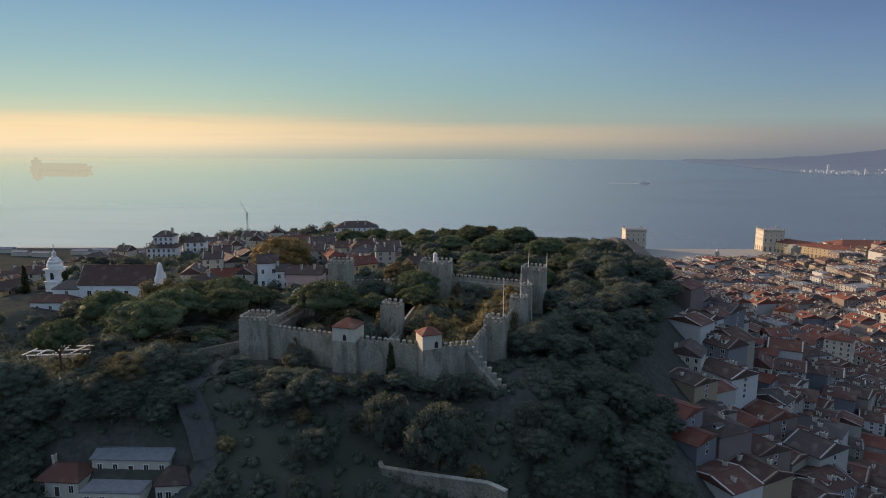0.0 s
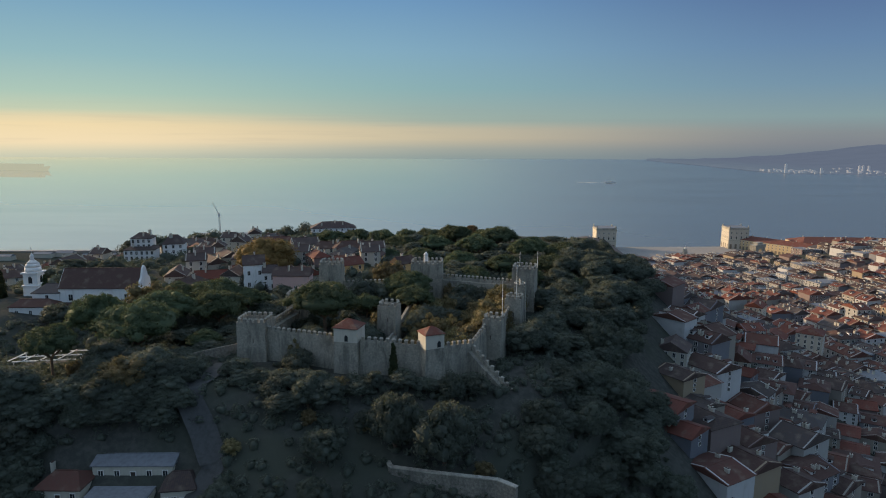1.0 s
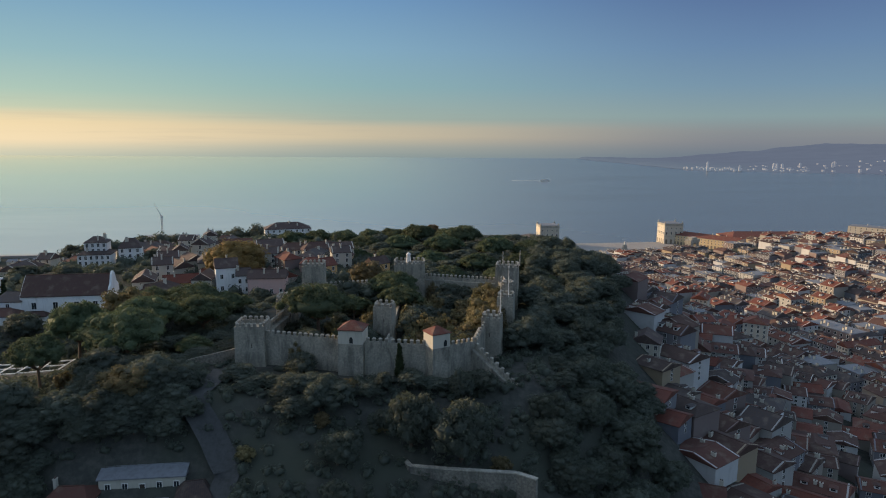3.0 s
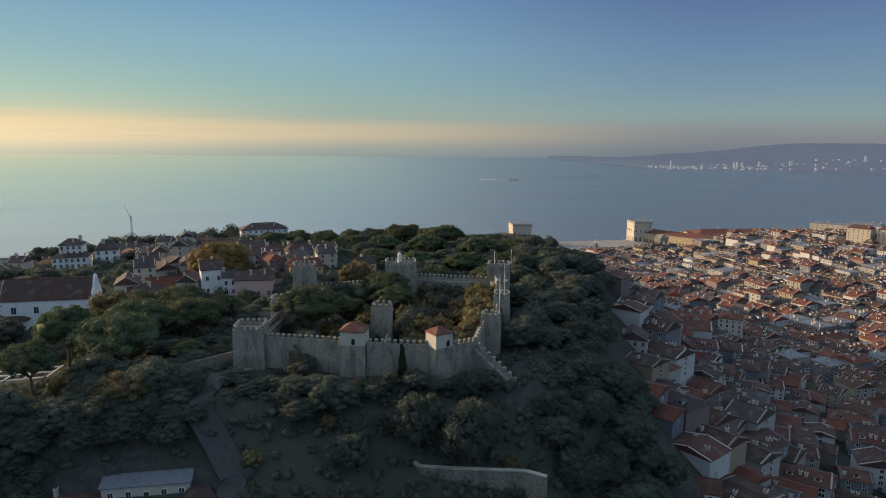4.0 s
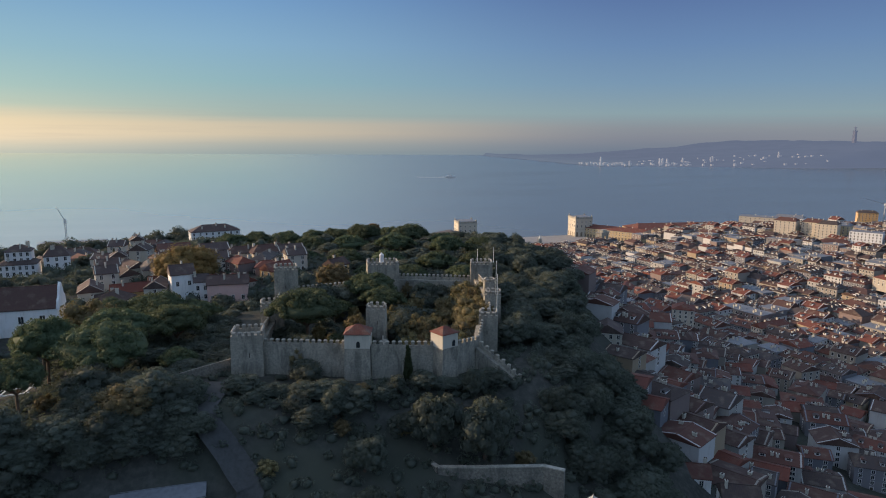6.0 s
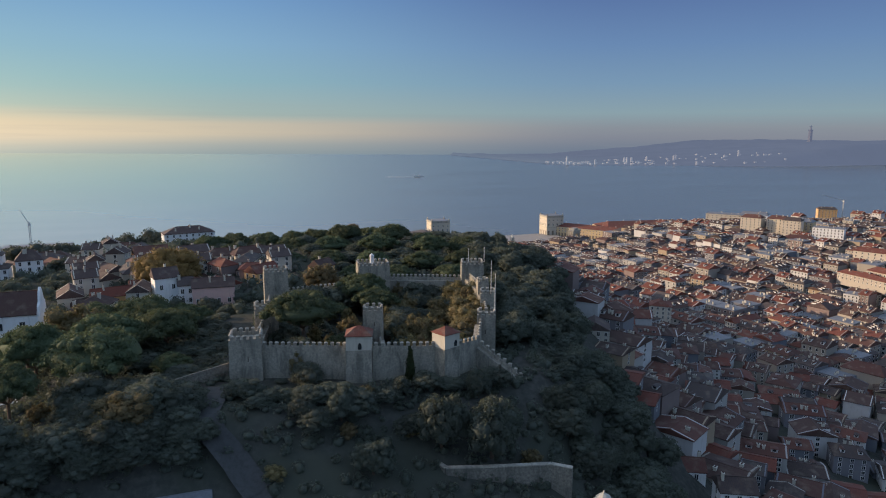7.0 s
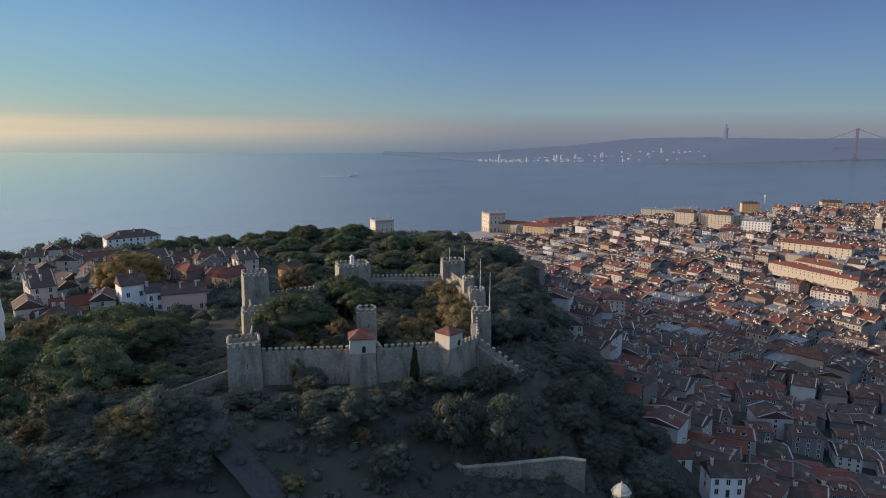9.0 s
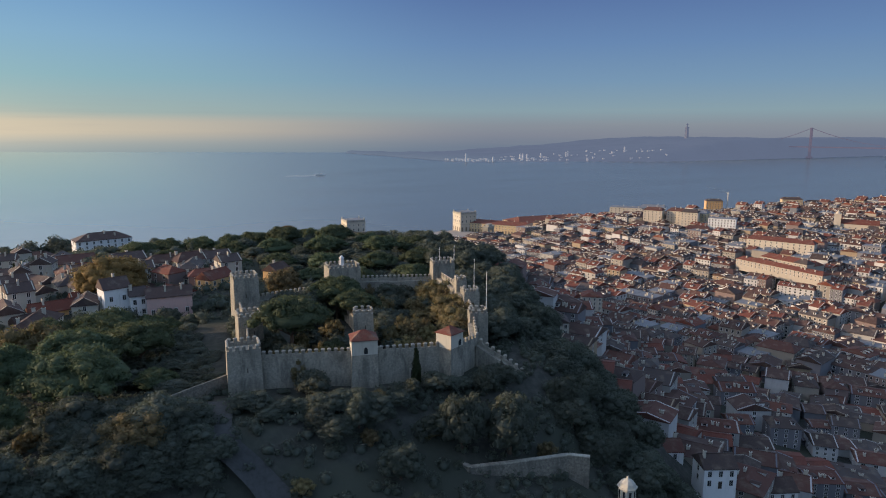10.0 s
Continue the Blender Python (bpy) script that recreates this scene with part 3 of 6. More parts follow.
def clumped_crown(name, seed, lobes, core, tufts, size, mat):
    """A crown of many leafy clumps, each with its own rounded top, over a dark core. lobes: centre, breadth, height."""
    r = np.random.default_rng(seed)
    ball = SMALL_BALL
    verts, faces, o = [], [], 0

    def put(v, f):
        nonlocal o
        verts.append(v)
        faces.extend(tuple(i + o for i in q) for q in f)
        o += len(v)

    cx, cy, cz, cr, ch = core
    put(ROUGH_BALL[0] * (1 + 0.1 * r.normal(size=(len(ROUGH_BALL[0]), 1)).clip(-1.5, 1.5)) * np.array([cr, cr, ch]) + np.array([cx, cy, cz]), ROUGH_BALL[1])
    for x, y, z, w, h in lobes:
        at, size3 = np.array([x, y, z]), np.array([w, w, h])
        put(ball[0] * (1 + 0.16 * r.normal(size=(len(ball[0]), 1)).clip(-1.4, 1.4)) * size3 * 0.76 + at, ball[1])
        n = r.normal(size=(tufts, 3))
        n[:, 2] = np.where(r.random(tufts) < 0.8, np.abs(n[:, 2]), -0.6 * np.abs(n[:, 2]))
        n /= np.linalg.norm(n, axis=1, keepdims=True)
        tip = n * size3 * r.uniform(0.82, 1.16, (tufts, 1)) + at
        a = np.cross(n + 0.6 * r.normal(size=n.shape), r.normal(size=n.shape))
        a /= np.linalg.norm(a, axis=1, keepdims=True)
        b = np.cross(n + 0.6 * r.normal(size=n.shape), a)
        b /= np.linalg.norm(b, axis=1, keepdims=True)
        k = size * r.uniform(0.5, 1.35, (tufts, 1))
        put(np.stack([tip - a * k, tip + b * k, tip + a * k], 1).reshape(-1, 3), [(3 * i, 3 * i + 1, 3 * i + 2) for i in range(tufts)])
    return mesh_of(name, np.concatenate(verts).tolist(), faces, mat, smooth=True)


def pine_template(seed, radius, tall):
    """An umbrella pine: a wide domed crown of clumps over a bare forked trunk."""
    rng = random.Random(seed)
    ob = thing("stone_pine", "dark green umbrella pine with a broad domed crown", "pine tree", "umbrella pines")
    part("trunk", trunk_mesh(tall - 0.5 * radius, radius * 0.55, seed), ob)
    p1, p2, lobes = rng.uniform(0, 6), rng.uniform(0, 6), []
    base = tall - 0.58 * radius
    for i in range(54):
        u, a = math.sqrt((i + 0.5) / 54), i * 2.39996 + rng.uniform(-0.25, 0.25)
        reach = radius * (1 + 0.12 * math.sin(2 * a + p1) + 0.09 * math.sin(3 * a + p2))
        w = radius * rng.uniform(0.15, 0.24) * (1.1 - 0.25 * u)
        z = base + 0.44 * radius * (1 - u ** 2.2) + 0.05 * radius * math.sin(3 * a + p2) + rng.uniform(-0.035, 0.05) * radius
        lobes.append((reach * 0.88 * u * math.cos(a), reach * 0.88 * u * math.sin(a), z, w, w * rng.uniform(0.62, 0.85)))
    for i in range(12):
        a, u = i * 0.5236 + rng.uniform(-0.2, 0.2), rng.uniform(0.35, 0.72)
        lobes.append((radius * u * math.cos(a), radius * u * math.sin(a), base - rng.uniform(0.04, 0.14) * radius, radius * 0.16, radius * 0.1))
    part("crown", clumped_crown("crown", seed, lobes, (0, 0, base + 0.12 * radius, radius * 0.8, radius * 0.24), 150, 0.25, PINE), ob)
    return ob


def round_template(seed, radius, tall, mat, name, label, category, group, tufts=2600, size=0.27, clumps=24):
    ob = thing(name, label, category, group)
    part("trunk", trunk_mesh(tall - radius, radius * 0.4, seed), ob)
    rng = random.Random(seed)
    p1, lobes = rng.uniform(0, 6), []
    for i in range(clumps):
        up = 1 - 1.55 * (i + 0.5) / clumps
        a, flat = i * 2.39996, math.sqrt(1 - up * up)
        reach = radius * 0.78 * (1 + 0.2 * math.sin(2 * a + p1) + rng.uniform(-0.12, 0.14))
        w = radius * rng.uniform(0.24, 0.42)
        lobes.append((reach * flat * math.cos(a), reach * flat * math.sin(a), tall - radius + reach * up * 0.95, w, w * rng.uniform(0.75, 1.0)))
    part("crown", clumped_crown("crown", seed, lobes, (0, 0, tall - radius * 1.05, radius * 0.64, radius * 0.64), tufts // clumps, size, mat), ob)
    return ob


def cypress_template(seed, radius, tall):
    rng = random.Random(seed)
    ob = thing("cypress", "tall slim dark green cypress", "cypress tree", "cypresses")
    lobes = [(rng.uniform(-0.2, 0.2), rng.uniform(-0.2, 0.2), 1.2 + (tall - 1.6) * u, radius * (1 - 0.75 * u ** 1.6) * rng.uniform(0.85, 1.1), 1.7) for u in np.linspace(0, 1, 9)]
    part("trunk", trunk_mesh(2.0, 0.3, seed), ob)
    part("crown", crown_mesh("crown", lobes, 90, 0.26, CYPRESS, seed, 0.9), ob)
    return ob


PINES = [pine_template(11 + i, 8.0, 13.0) for i in range(4)]
ROUNDS = [round_template(31 + i, 4.6, 9.0, LEAF, "evergreen_tree", "dark evergreen tree on the shaded castle slope", "tree", "slope trees", 5400, 0.27, 36) for i in range(3)]
GOLDEN = round_template(41, 9.5, 17.0, GOLD, "autumn_tree", "large plane tree in orange-brown autumn leaf", "tree", "autumn trees", 9000, 0.4, 60)
BRONZE = round_template(45, 4.6, 9.0, OLIVE, "bronze_tree", "rounded tree with bronze-green leaves beside the pines", "tree", "bronze trees", 4200, 0.26, 34)
SHRUBS = [round_template(51 + i, 2.6, 4.6, OLIVE, "shrub", "dry olive-brown shrub growing by the castle", "shrub", "castle shrubs", 1300, 0.2, 14) for i in range(2)]
TALL = cypress_template(61, 1.5, 11.0)
TEMPLATES = [*PINES, *ROUNDS, GOLDEN, BRONZE, *SHRUBS, TALL]


THICKET = []        # trees that stand too close to be told apart


def stand(template, x, y, top=None, scale=1.0, size=1.0, mass=False):
    """A tree on the ground at x, y. top: the height of its crown's top; scale: of its breadth."""
    z = height(x, y)
    own = {"stone_pine": 13.0, "evergreen_tree": 9.0, "bronze_tree": 9.0, "autumn_tree": 17.0, "shrub": 4.6, "cypress": 11.0}[template.name.split(".")[0]]
    up = (top - z) / own if top else size
    if own == 13.0:
        up = max(up, 0.92 * scale)
        z = top - own * up
    if own == 9.0:
        scale = 0.35 * scale + 0.75 * up * scale
    m = pose(x, y, z, 0, 0, random.uniform(0, 360)) @ Matrix.Diagonal((scale, scale, up, 1))
    if mass:
        THICKET.append((template, m))
        return None
    return copy_thing(template, m)

TAKEN = []          # plan circles that are already built on


def free(x, y, r):
    return all((x - a) ** 2 + (y - b) ** 2 > (r + c) ** 2 for a, b, c in TAKEN)


def in_castle(x, y, margin=0.0):
    return -60 - margin < x < 42 + margin and 174 - margin < y + 0.25 * (x + 10) * (x < 0) and y < 270 + margin and x < 14 + margin + max(0, y - 190) * 0.45


rng = random.Random(5)
# the pines beside the castle
for x, y, top, scale in ((-97, 206, 117.0, 1.78), (-98, 234, 114.2, 1.5), (-80, 236, 114.0, 1.45), (-114, 215, 118.0, 1.15), (-88, 259, 112.8, 1.5), (-114, 187, 115.5, 1.0), (-121, 240, 110.5, 1.2),
                         (-74, 256, 110.0, 1.0), (-104, 262, 111.0, 1.2), (-78, 212, 106.5, 0.8)):
    stand(rng.choice(PINES), x, y, top, scale)
stand(BRONZE, -108, 247, 114.5, 1.0)
stand(BRONZE, -87, 172, 110.5, 1.25)
for x, y, top in ((-68, 212, 104), (-66, 222, 104), (-70, 243, 104), (-64, 236, 103), (-74, 201, 103), (-82, 194, 102), (-104, 198, 102), (-62, 262, 104), (-62, 248, 104), (-66, 230, 103)):
    stand(rng.choice(ROUNDS), x, y, top, 1.35)
# the pines in the courtyards
for x, y, top, scale in ((-38.1, 214, 121.4, 1.5), (-8.5, 236, 115.2, 1.05), (-10.5, 249, 118.0, 1.2), (-26, 240, 111.0, 0.8), (-30, 200, 110.5, 0.6)):
    stand(rng.choice(PINES), x, y, top, scale)
# the wood on the hilltop behind the castle
for x, y, top, scale in ((4, 432, 107.5, 1.4), (22, 420, 110.5, 1.4), (45, 405, 111.5, 1.5), (64, 392, 107.6, 1.3), (84, 380, 105.5, 1.2), (30, 372, 111.0, 1.35), (52, 352, 112.0, 1.3),
                         (8, 392, 109.0, 1.3), (-14, 408, 107.0, 1.3), (74, 352, 110.0, 1.3), (92, 352, 102.0, 1.2), (16, 340, 109.0, 1.2), (38, 322, 110.5, 1.2), (60, 320, 110.0, 1.25),
                         (82, 326, 106.5, 1.2), (-2, 352, 107.0, 1.1), (-20, 372, 105.0, 1.1), (46, 294, 108.5, 1.05), (64, 294, 105.5, 1.1), (20, 306, 107.5, 1.0),
                         (2, 318, 106.5, 0.9), (82, 298, 100.0, 1.1), (40, 440, 106.0, 1.3), (73, 424, 102.5, 1.2)):
    stand(rng.choice(PINES), x + rng.uniform(-2, 2), y, top + 1.6 + rng.uniform(-1.0, 1.0), scale * 1.05)
stand(GOLDEN, -82, 328, 118.5, 1.3)
stand(BRONZE, -19, 290, 114.0, 1.1)
for x, y, top, scale in ((-62, 430, 108.5, 1.3), (-46, 440, 107.5, 1.2), (-28, 430, 108.5, 1.3), (-12, 424, 109.5, 1.2), (-50, 404, 107.0, 1.0)):
    stand(rng.choice(PINES), x, y, top, scale)
stand(GOLDEN, 34, 462, 107.0, 0.6)
for x, y, top in ((-151, 262, 103), (-160, 330, 108), (-186, 345, 106), (-138, 404, 104), (-118, 415, 103), (-104, 612, 87), (-126, 610, 85), (-142, 606, 84), (-122, 320, 104), (-95, 352, 106), (-150, 520, 88), (-46, 500, 99), (-230, 600, 79), (-206, 612, 80), (-184, 600, 82), (-166, 596, 83), (-240, 560, 82), (-62, 345, 104), (-104, 340, 104), (-130, 345, 104), (-148, 440, 98), (-88, 470, 98), (-30, 345, 104)):
    stand(rng.choice(ROUNDS), x, y, top, 1.3)
# This cypress is a stand-in for a dark ivy patch on the gate wall.
stand(TALL, -14.6, 176.4, 112.6, 0.95)
for x, y, top in ((-188, 288, 112), (-167, 284, 110.5), (-42, 276, 113), (-8, 247, 117), (-119, 372, 112)):
    stand(TALL, x, y, top, 1.3)
# undergrowth of the hilltop wood
for i in range(34):
    x, y = rng.uniform(-22, 86), rng.uniform(282, 425)
    if x < 40 + (y - 282) * 0.32:
        stand(rng.choice(ROUNDS), x, y, height(x, y) + rng.uniform(3, 6), rng.uniform(1.1, 1.9), mass=True)
for i in range(20):
    stand(rng.choice(ROUNDS), rng.uniform(-106, -68), rng.uniform(196, 276), 98 + rng.uniform(4, 7), rng.uniform(1.0, 1.6), mass=True)
# shrubs inside the walls
for i in range(52):
    x, y = rng.uniform(-12, 26), rng.uniform(182, 248)
    if x < 10 + (y - 190) * 0.42:
        stand(rng.choice(SHRUBS if rng.random() < 0.62 else ROUNDS), x, y, 104 + rng.uniform(2.0, 8.5), rng.uniform(0.9, 1.7))
for i in range(26):
    stand(rng.choice(SHRUBS + SHRUBS + ROUNDS), rng.uniform(-50, -20), rng.uniform(190, 206), 103 + rng.uniform(3, 7.5), rng.uniform(0.8, 1.3))

for i in range(34):
    stand(rng.choice(ROUNDS + SHRUBS), rng.uniform(-47, -18), rng.uniform(206, 256), 103 + rng.uniform(2.5, 6), rng.uniform(0.8, 1.2))
for i in range(44):
    stand(rng.choice(ROUNDS), rng.uniform(-74, -58), rng.uniform(203, 292), 97.5 + rng.uniform(3, 7), rng.uniform(0.9, 1.4), mass=True)

for x, y, top, scale in ((11, 197, 112.5, 1.1), (15, 203, 113.5, 1.1), (18.5, 209, 113.5, 1.0), (20, 216, 114.5, 1.1), (23, 222, 114.0, 1.0), (24.5, 230, 115.0, 1.1), (26.5, 238, 114.5, 1.1), (6, 190, 110.5, 1.0)):
    stand(rng.choice((BRONZE, SHRUBS[0], SHRUBS[1])), x, y, top, scale)
for i in range(26):
    stand(rng.choice(ROUNDS), rng.uniform(-84, -60), rng.uniform(199, 240), 97 + rng.uniform(3, 6.5), rng.uniform(0.9, 1.3), mass=True)

# dark growth against the walls
for x, y, top, scale in ((-42.5, 182.5, 109.0, 1.1), (-49, 187.5, 103.5, 0.8), (-36, 179.5, 103.0, 0.8), (-22, 175.8, 102.5, 0.8), (-17, 173.5, 102.0, 0.9), (-9.5, 171.6, 102.0, 0.8), (-2, 169.5, 102.5, 0.9), (5, 172.5, 102.5, 0.8),
                         (-58, 188, 102.5, 0.9), (-64, 191, 102.5, 0.9), (-53, 184, 102.0, 0.9), (-31.5, 176.5, 102.0, 0.9), (14, 168, 101.0, 0.9), (22, 163, 98.0, 0.9)):
    stand(rng.choice(ROUNDS), x, y, top, scale)
for x, y, top, scale in ((6, 256, 111.5, 1.1), (12, 253, 112.0, 1.1), (18, 250, 111.0, 1.2), (24, 247, 112.5, 1.1), (27, 240, 110.5, 1.0), (20, 238, 109.5, 1.2), (8, 244, 109.0, 1.2), (24, 229, 109.5, 1.0), (-16, 256, 114.0, 1.3), (-28, 255, 113.0, 1.3)):
    stand(rng.choice(ROUNDS + SHRUBS[:1]), x, y, top, scale)

# the shaded slopes round the castle
PATHWAY = [(-65, 190), (-66.5, 184), (-69, 174), (-68, 166), (-63, 160), (-58.5, 153), (-62, 145), (-76, 140), (-96, 138)]


def near_path(x, y, r):
    return any((x - a) ** 2 + (y - b) ** 2 < r * r for a, b in PATHWAY)


def on_terrace(x, y):
    return -50 < x < 12 and 140 < y < 163


def wood_edge(y):
    """Where the trees of the eastern slope end and the houses begin."""
    return 50 + 0.25 * (min(y, 215) - 165) + 0.5 * min(max(0, y - 215), 90) + 0.1 * max(0, y - 305)


planted = 0
while planted < 120:
    x, y = rng.uniform(-150, 45), rng.uniform(108, 196)
    if in_castle(x, y, 3) or (-19 < x < 19 and 126 < y < 148) or near_path(x, y, 6.5) or (x > 8 and y > 160 and x < 24) or (on_terrace(x, y) and rng.random() < 0.72) or (-150 < x < -104 and 170 < y < 226) or (-104 < x < -58 and 142 < y < 166):
        continue
    if not free(x, y, 1.6) or (x > 14 and y < 140):
        continue
    TAKEN.append((x, y, 1.2))
    z = height(x, y)
    stand(rng.choice(ROUNDS), x, y, z + rng.uniform(4.5, 9.5) * (0.6 if y > 166 else 1.0), rng.uniform(0.7, 1.35))
    planted += 1
planted = 0
while planted < 75:
    y = rng.uniform(160, 400)
    x = rng.uniform(20, 84) + max(0, (y - 190)) * 0.34
    if x > wood_edge(y) + 4 or in_castle(x, y, 4) or (x > 8 and y < 182 and x < 24) or not free(x, y, 2.2):
        continue
    TAKEN.append((x, y, 1.6))
    stand(rng.choice(ROUNDS), x, y, height(x, y) + rng.uniform(5, 10), rng.uniform(0.9, 1.5), mass=True)
    planted += 1
for i in range(78):
    x, y = rng.uniform(-150, -58), rng.uniform(104, 190) if i < 48 else rng.uniform(100, 144)
    if near_path(x, y, 7) or (-106 < x < -56 and 146 < y < 166) or (-150 < x < -104 and 170 < y < 226):
        continue
    stand(rng.choice(ROUNDS), x, y, height(x, y) + rng.uniform(7, 10.5), rng.uniform(1.0, 1.4))
for i in range(60):
    x, y = rng.uniform(-116, -71), rng.uniform(163.5, 188)
    if near_path(x, y, 5) or (x < -104 and y > 172):
        continue
    stand(rng.choice(ROUNDS), x, y, height(x, y) + rng.uniform(3.5, 7), rng.uniform(0.9, 1.4))
for i in range(34):
    x, y = rng.uniform(-114, -69), rng.uniform(163.0, 166.5)
    if i > 24:
        x, y = rng.uniform(-118, -102), rng.uniform(148, 163)
    stand(rng.choice(ROUNDS), x, y, height(x, y) + rng.uniform(4, 6.5), rng.uniform(0.9, 1.3), mass=True)
for x, y, top, scale in ((-13.4, 153.0, 107.2, 0.75), (-1.8, 149.4, 105.8, 0.9), (2.0, 152.0, 103.0, 0.9)):
    stand(ROUNDS[0], x, y, top, scale)
for x, y in ((-54.7, 155), (-36, 160), (-45, 172), (-29, 170), (-58, 183), (-20, 158), (8, 146), (-92, 186), (-100, 190), (-108, 188)):
    stand(rng.choice(SHRUBS), x, y, height(x, y) + rng.uniform(3, 4.5), 0.9)


for i in range(96):
    x, y = rng.uniform(22, 76), rng.uniform(100, 200)
    if (x < 34 and y > 156) or x > wood_edge(y) + 14 or (x > 66 and 140 < y < 176):
        continue
    stand(rng.choice(ROUNDS), x, y, height(x, y) + rng.uniform(4.5, 8), rng.uniform(0.9, 1.3), mass=True)


def thicket():
    """The crowded slope trees as one growth."""
    verts, faces, o = [], [], 0
    for template, m in THICKET:
        me = [c for c in template.children if c.name.startswith("crown")][0].data
        v = np.empty(len(me.vertices) * 3)
        me.vertices.foreach_get("co", v)
        a = np.array(m)
        verts.append(v.reshape(-1, 3) @ a[:3, :3].T + a[:3, 3])
        faces += [tuple(i + o for i in p.vertices) for p in me.polygons]
        o += len(me.vertices)
    tagged(new("thicket", mesh_of("thicket", np.concatenate(verts).tolist(), faces, LEAF, smooth=True)), "dense dark evergreen trees crowding the slopes", "trees", kind="stuff")


thicket()


def brush():
    """Low scrub that covers the slopes: clumps too many to count."""
    r = np.random.default_rng(8)
    verts, faces, o = [], [], 0
    ball = SMALL_BALL
    made = 0
    while made < 6000:
        x, y = r.uniform(-170, 120), r.uniform(95, 440 if made < 3900 else 300)
        if in_castle(x, y, 1.5) or near_path(x, y, 2.8) or (y > 285 and x < -30 and not free(x, y, 1.5)) or x > wood_edge(y) + (14 if y < 200 else 2) or (-104 < x < -58 and 143 < y < 160) or (y < 150 and x > 72) or (-142 < x < -116 and 207 < y < 226) or (-182 < x < -120 and 262 < y < 296):
            continue
        size = r.uniform(0.7, 1.9)
        z = height(x, y)
        v = ball[0] * (1 + 0.25 * r.normal(size=(len(ball[0]), 1)).clip(-1.3, 1.3)) * np.array([size, size, size * r.uniform(0.6, 1.1)]) * 0.8 + np.array([x, y, z + 0.3])
        verts.append(v)
        faces += [tuple(i + o for i in f) for f in ball[1]]
        o += len(v)
        n = r.normal(size=(44, 3))
        n[:, 2] = np.abs(n[:, 2])
        n /= np.linalg.norm(n, axis=1, keepdims=True)
        at = n * size * r.uniform(0.9, 1.25, (44, 1)) + np.array([x, y, z + 0.5])
        a = np.cross(n, r.normal(size=n.shape)) * 0.26
        b = r.normal(size=n.shape) * 0.24
        verts.append(np.stack([at - a, at + b, at + a], 1).reshape(-1, 3))
        faces += [(o + 3 * i, o + 3 * i + 1, o + 3 * i + 2) for i in range(44)]
        o += 132
        made += 1
    tagged(new("scrub", mesh_of("scrub", np.concatenate(verts).tolist(), faces, LEAF, smooth=True)), "dark low scrub covering the shaded hillside", "scrub", kind="stuff")


brush()


def strip(name, points, width, mat, label, category, lift=0.25, kind="structure"):
    """A path or road laid along the ground."""
    dense = []
    for a, b in zip(points, points[1:]):
        dense += [Vector(a).lerp(Vector(b), i / 8) for i in range(8)]
    dense.append(Vector(points[-1]))
    verts, faces = [], []
    for i, p in enumerate(dense):
        d = (dense[min(i + 1, len(dense) - 1)] - dense[max(i - 1, 0)]).normalized()
        side = Vector((-d.y, d.x)) * width / 2
        for q in (p - side, p, p + side):
            verts.append((q.x, q.y, max(height(q.x, q.y), height(p.x, p.y)) + lift + 0.35))
    for i in range(len(dense) - 1):
        for k in (0, 1):
            faces.append((3 * i + k, 3 * i + k + 1, 3 * i + k + 4, 3 * i + k + 3))
    return tagged(new(name, mesh_of(name, verts, faces, mat, smooth=True)), label, category, kind=kind)


strip("path", PATHWAY, 6.5, TRACK, "pale gravel path climbing to the spur wall", "path")


def low_wall(points, top, thick, mat, label):
    ob = thing("retaining_wall", label, "wall", "terrace walls", pose(points[0][0], points[0][1], 0))
    ox, oy = points[0]
    for (ax, ay), (bx, by) in zip(points, points[1:]):
        d = Vector((bx - ax, by - ay))
        side = Vector((-d.y, d.x)).normalized() * thick / 2
        foot = min(height(ax, ay), height(bx, by)) - 2
        v = [(ax - ox + k * side.x, ay - oy + k * side.y, z) for z in (foot, top) for k in (-1, 1)] + [(bx - ox + k * side.x, by - oy + k * side.y, z) for z in (foot, top) for k in (-1, 1)]
        part("wall_body", Shape().faces(v, [(0, 1, 3, 2), (5, 4, 6, 7), (1, 5, 7, 3), (4, 0, 2, 6), (2, 3, 7, 6)]).mesh("wall_body", mat), ob)
        cap = Shape().faces([(a, b, c + (0.25 if i % 4 > 1 else 0)) for i, (a, b, c) in enumerate([(ax - ox - side.x * 1.25, ay - oy - side.y * 1.25, top), (ax - ox + side.x * 1.25, ay - oy + side.y * 1.25, top)] * 2 + [(bx - ox - side.x * 1.25, by - oy - side.y * 1.25, top), (bx - ox + side.x * 1.25, by - oy + side.y * 1.25, top)] * 2)],
                            [(2, 3, 7, 6), (0, 2, 6, 4), (3, 1, 5, 7), (0, 1, 3, 2), (5, 4, 6, 7)])
        part("coping", cap.mesh("coping", CAP), ob, label="pale stone coping")
    return ob


low_wall([(-17.5, 156.5), (-14.6, 147.8), (-4, 144.5), (10.6, 140.6), (14.5, 137.0)], 90.6, 1.0, RUBBLE, "rubble retaining wall with a pale stone coping")
low_wall([(-38.5, 160.5), (-28, 163.2), (-14, 163.6)], 96.6, 0.9, RUBBLE, "low rubble terrace wall below the castle")

# ---- houses ----


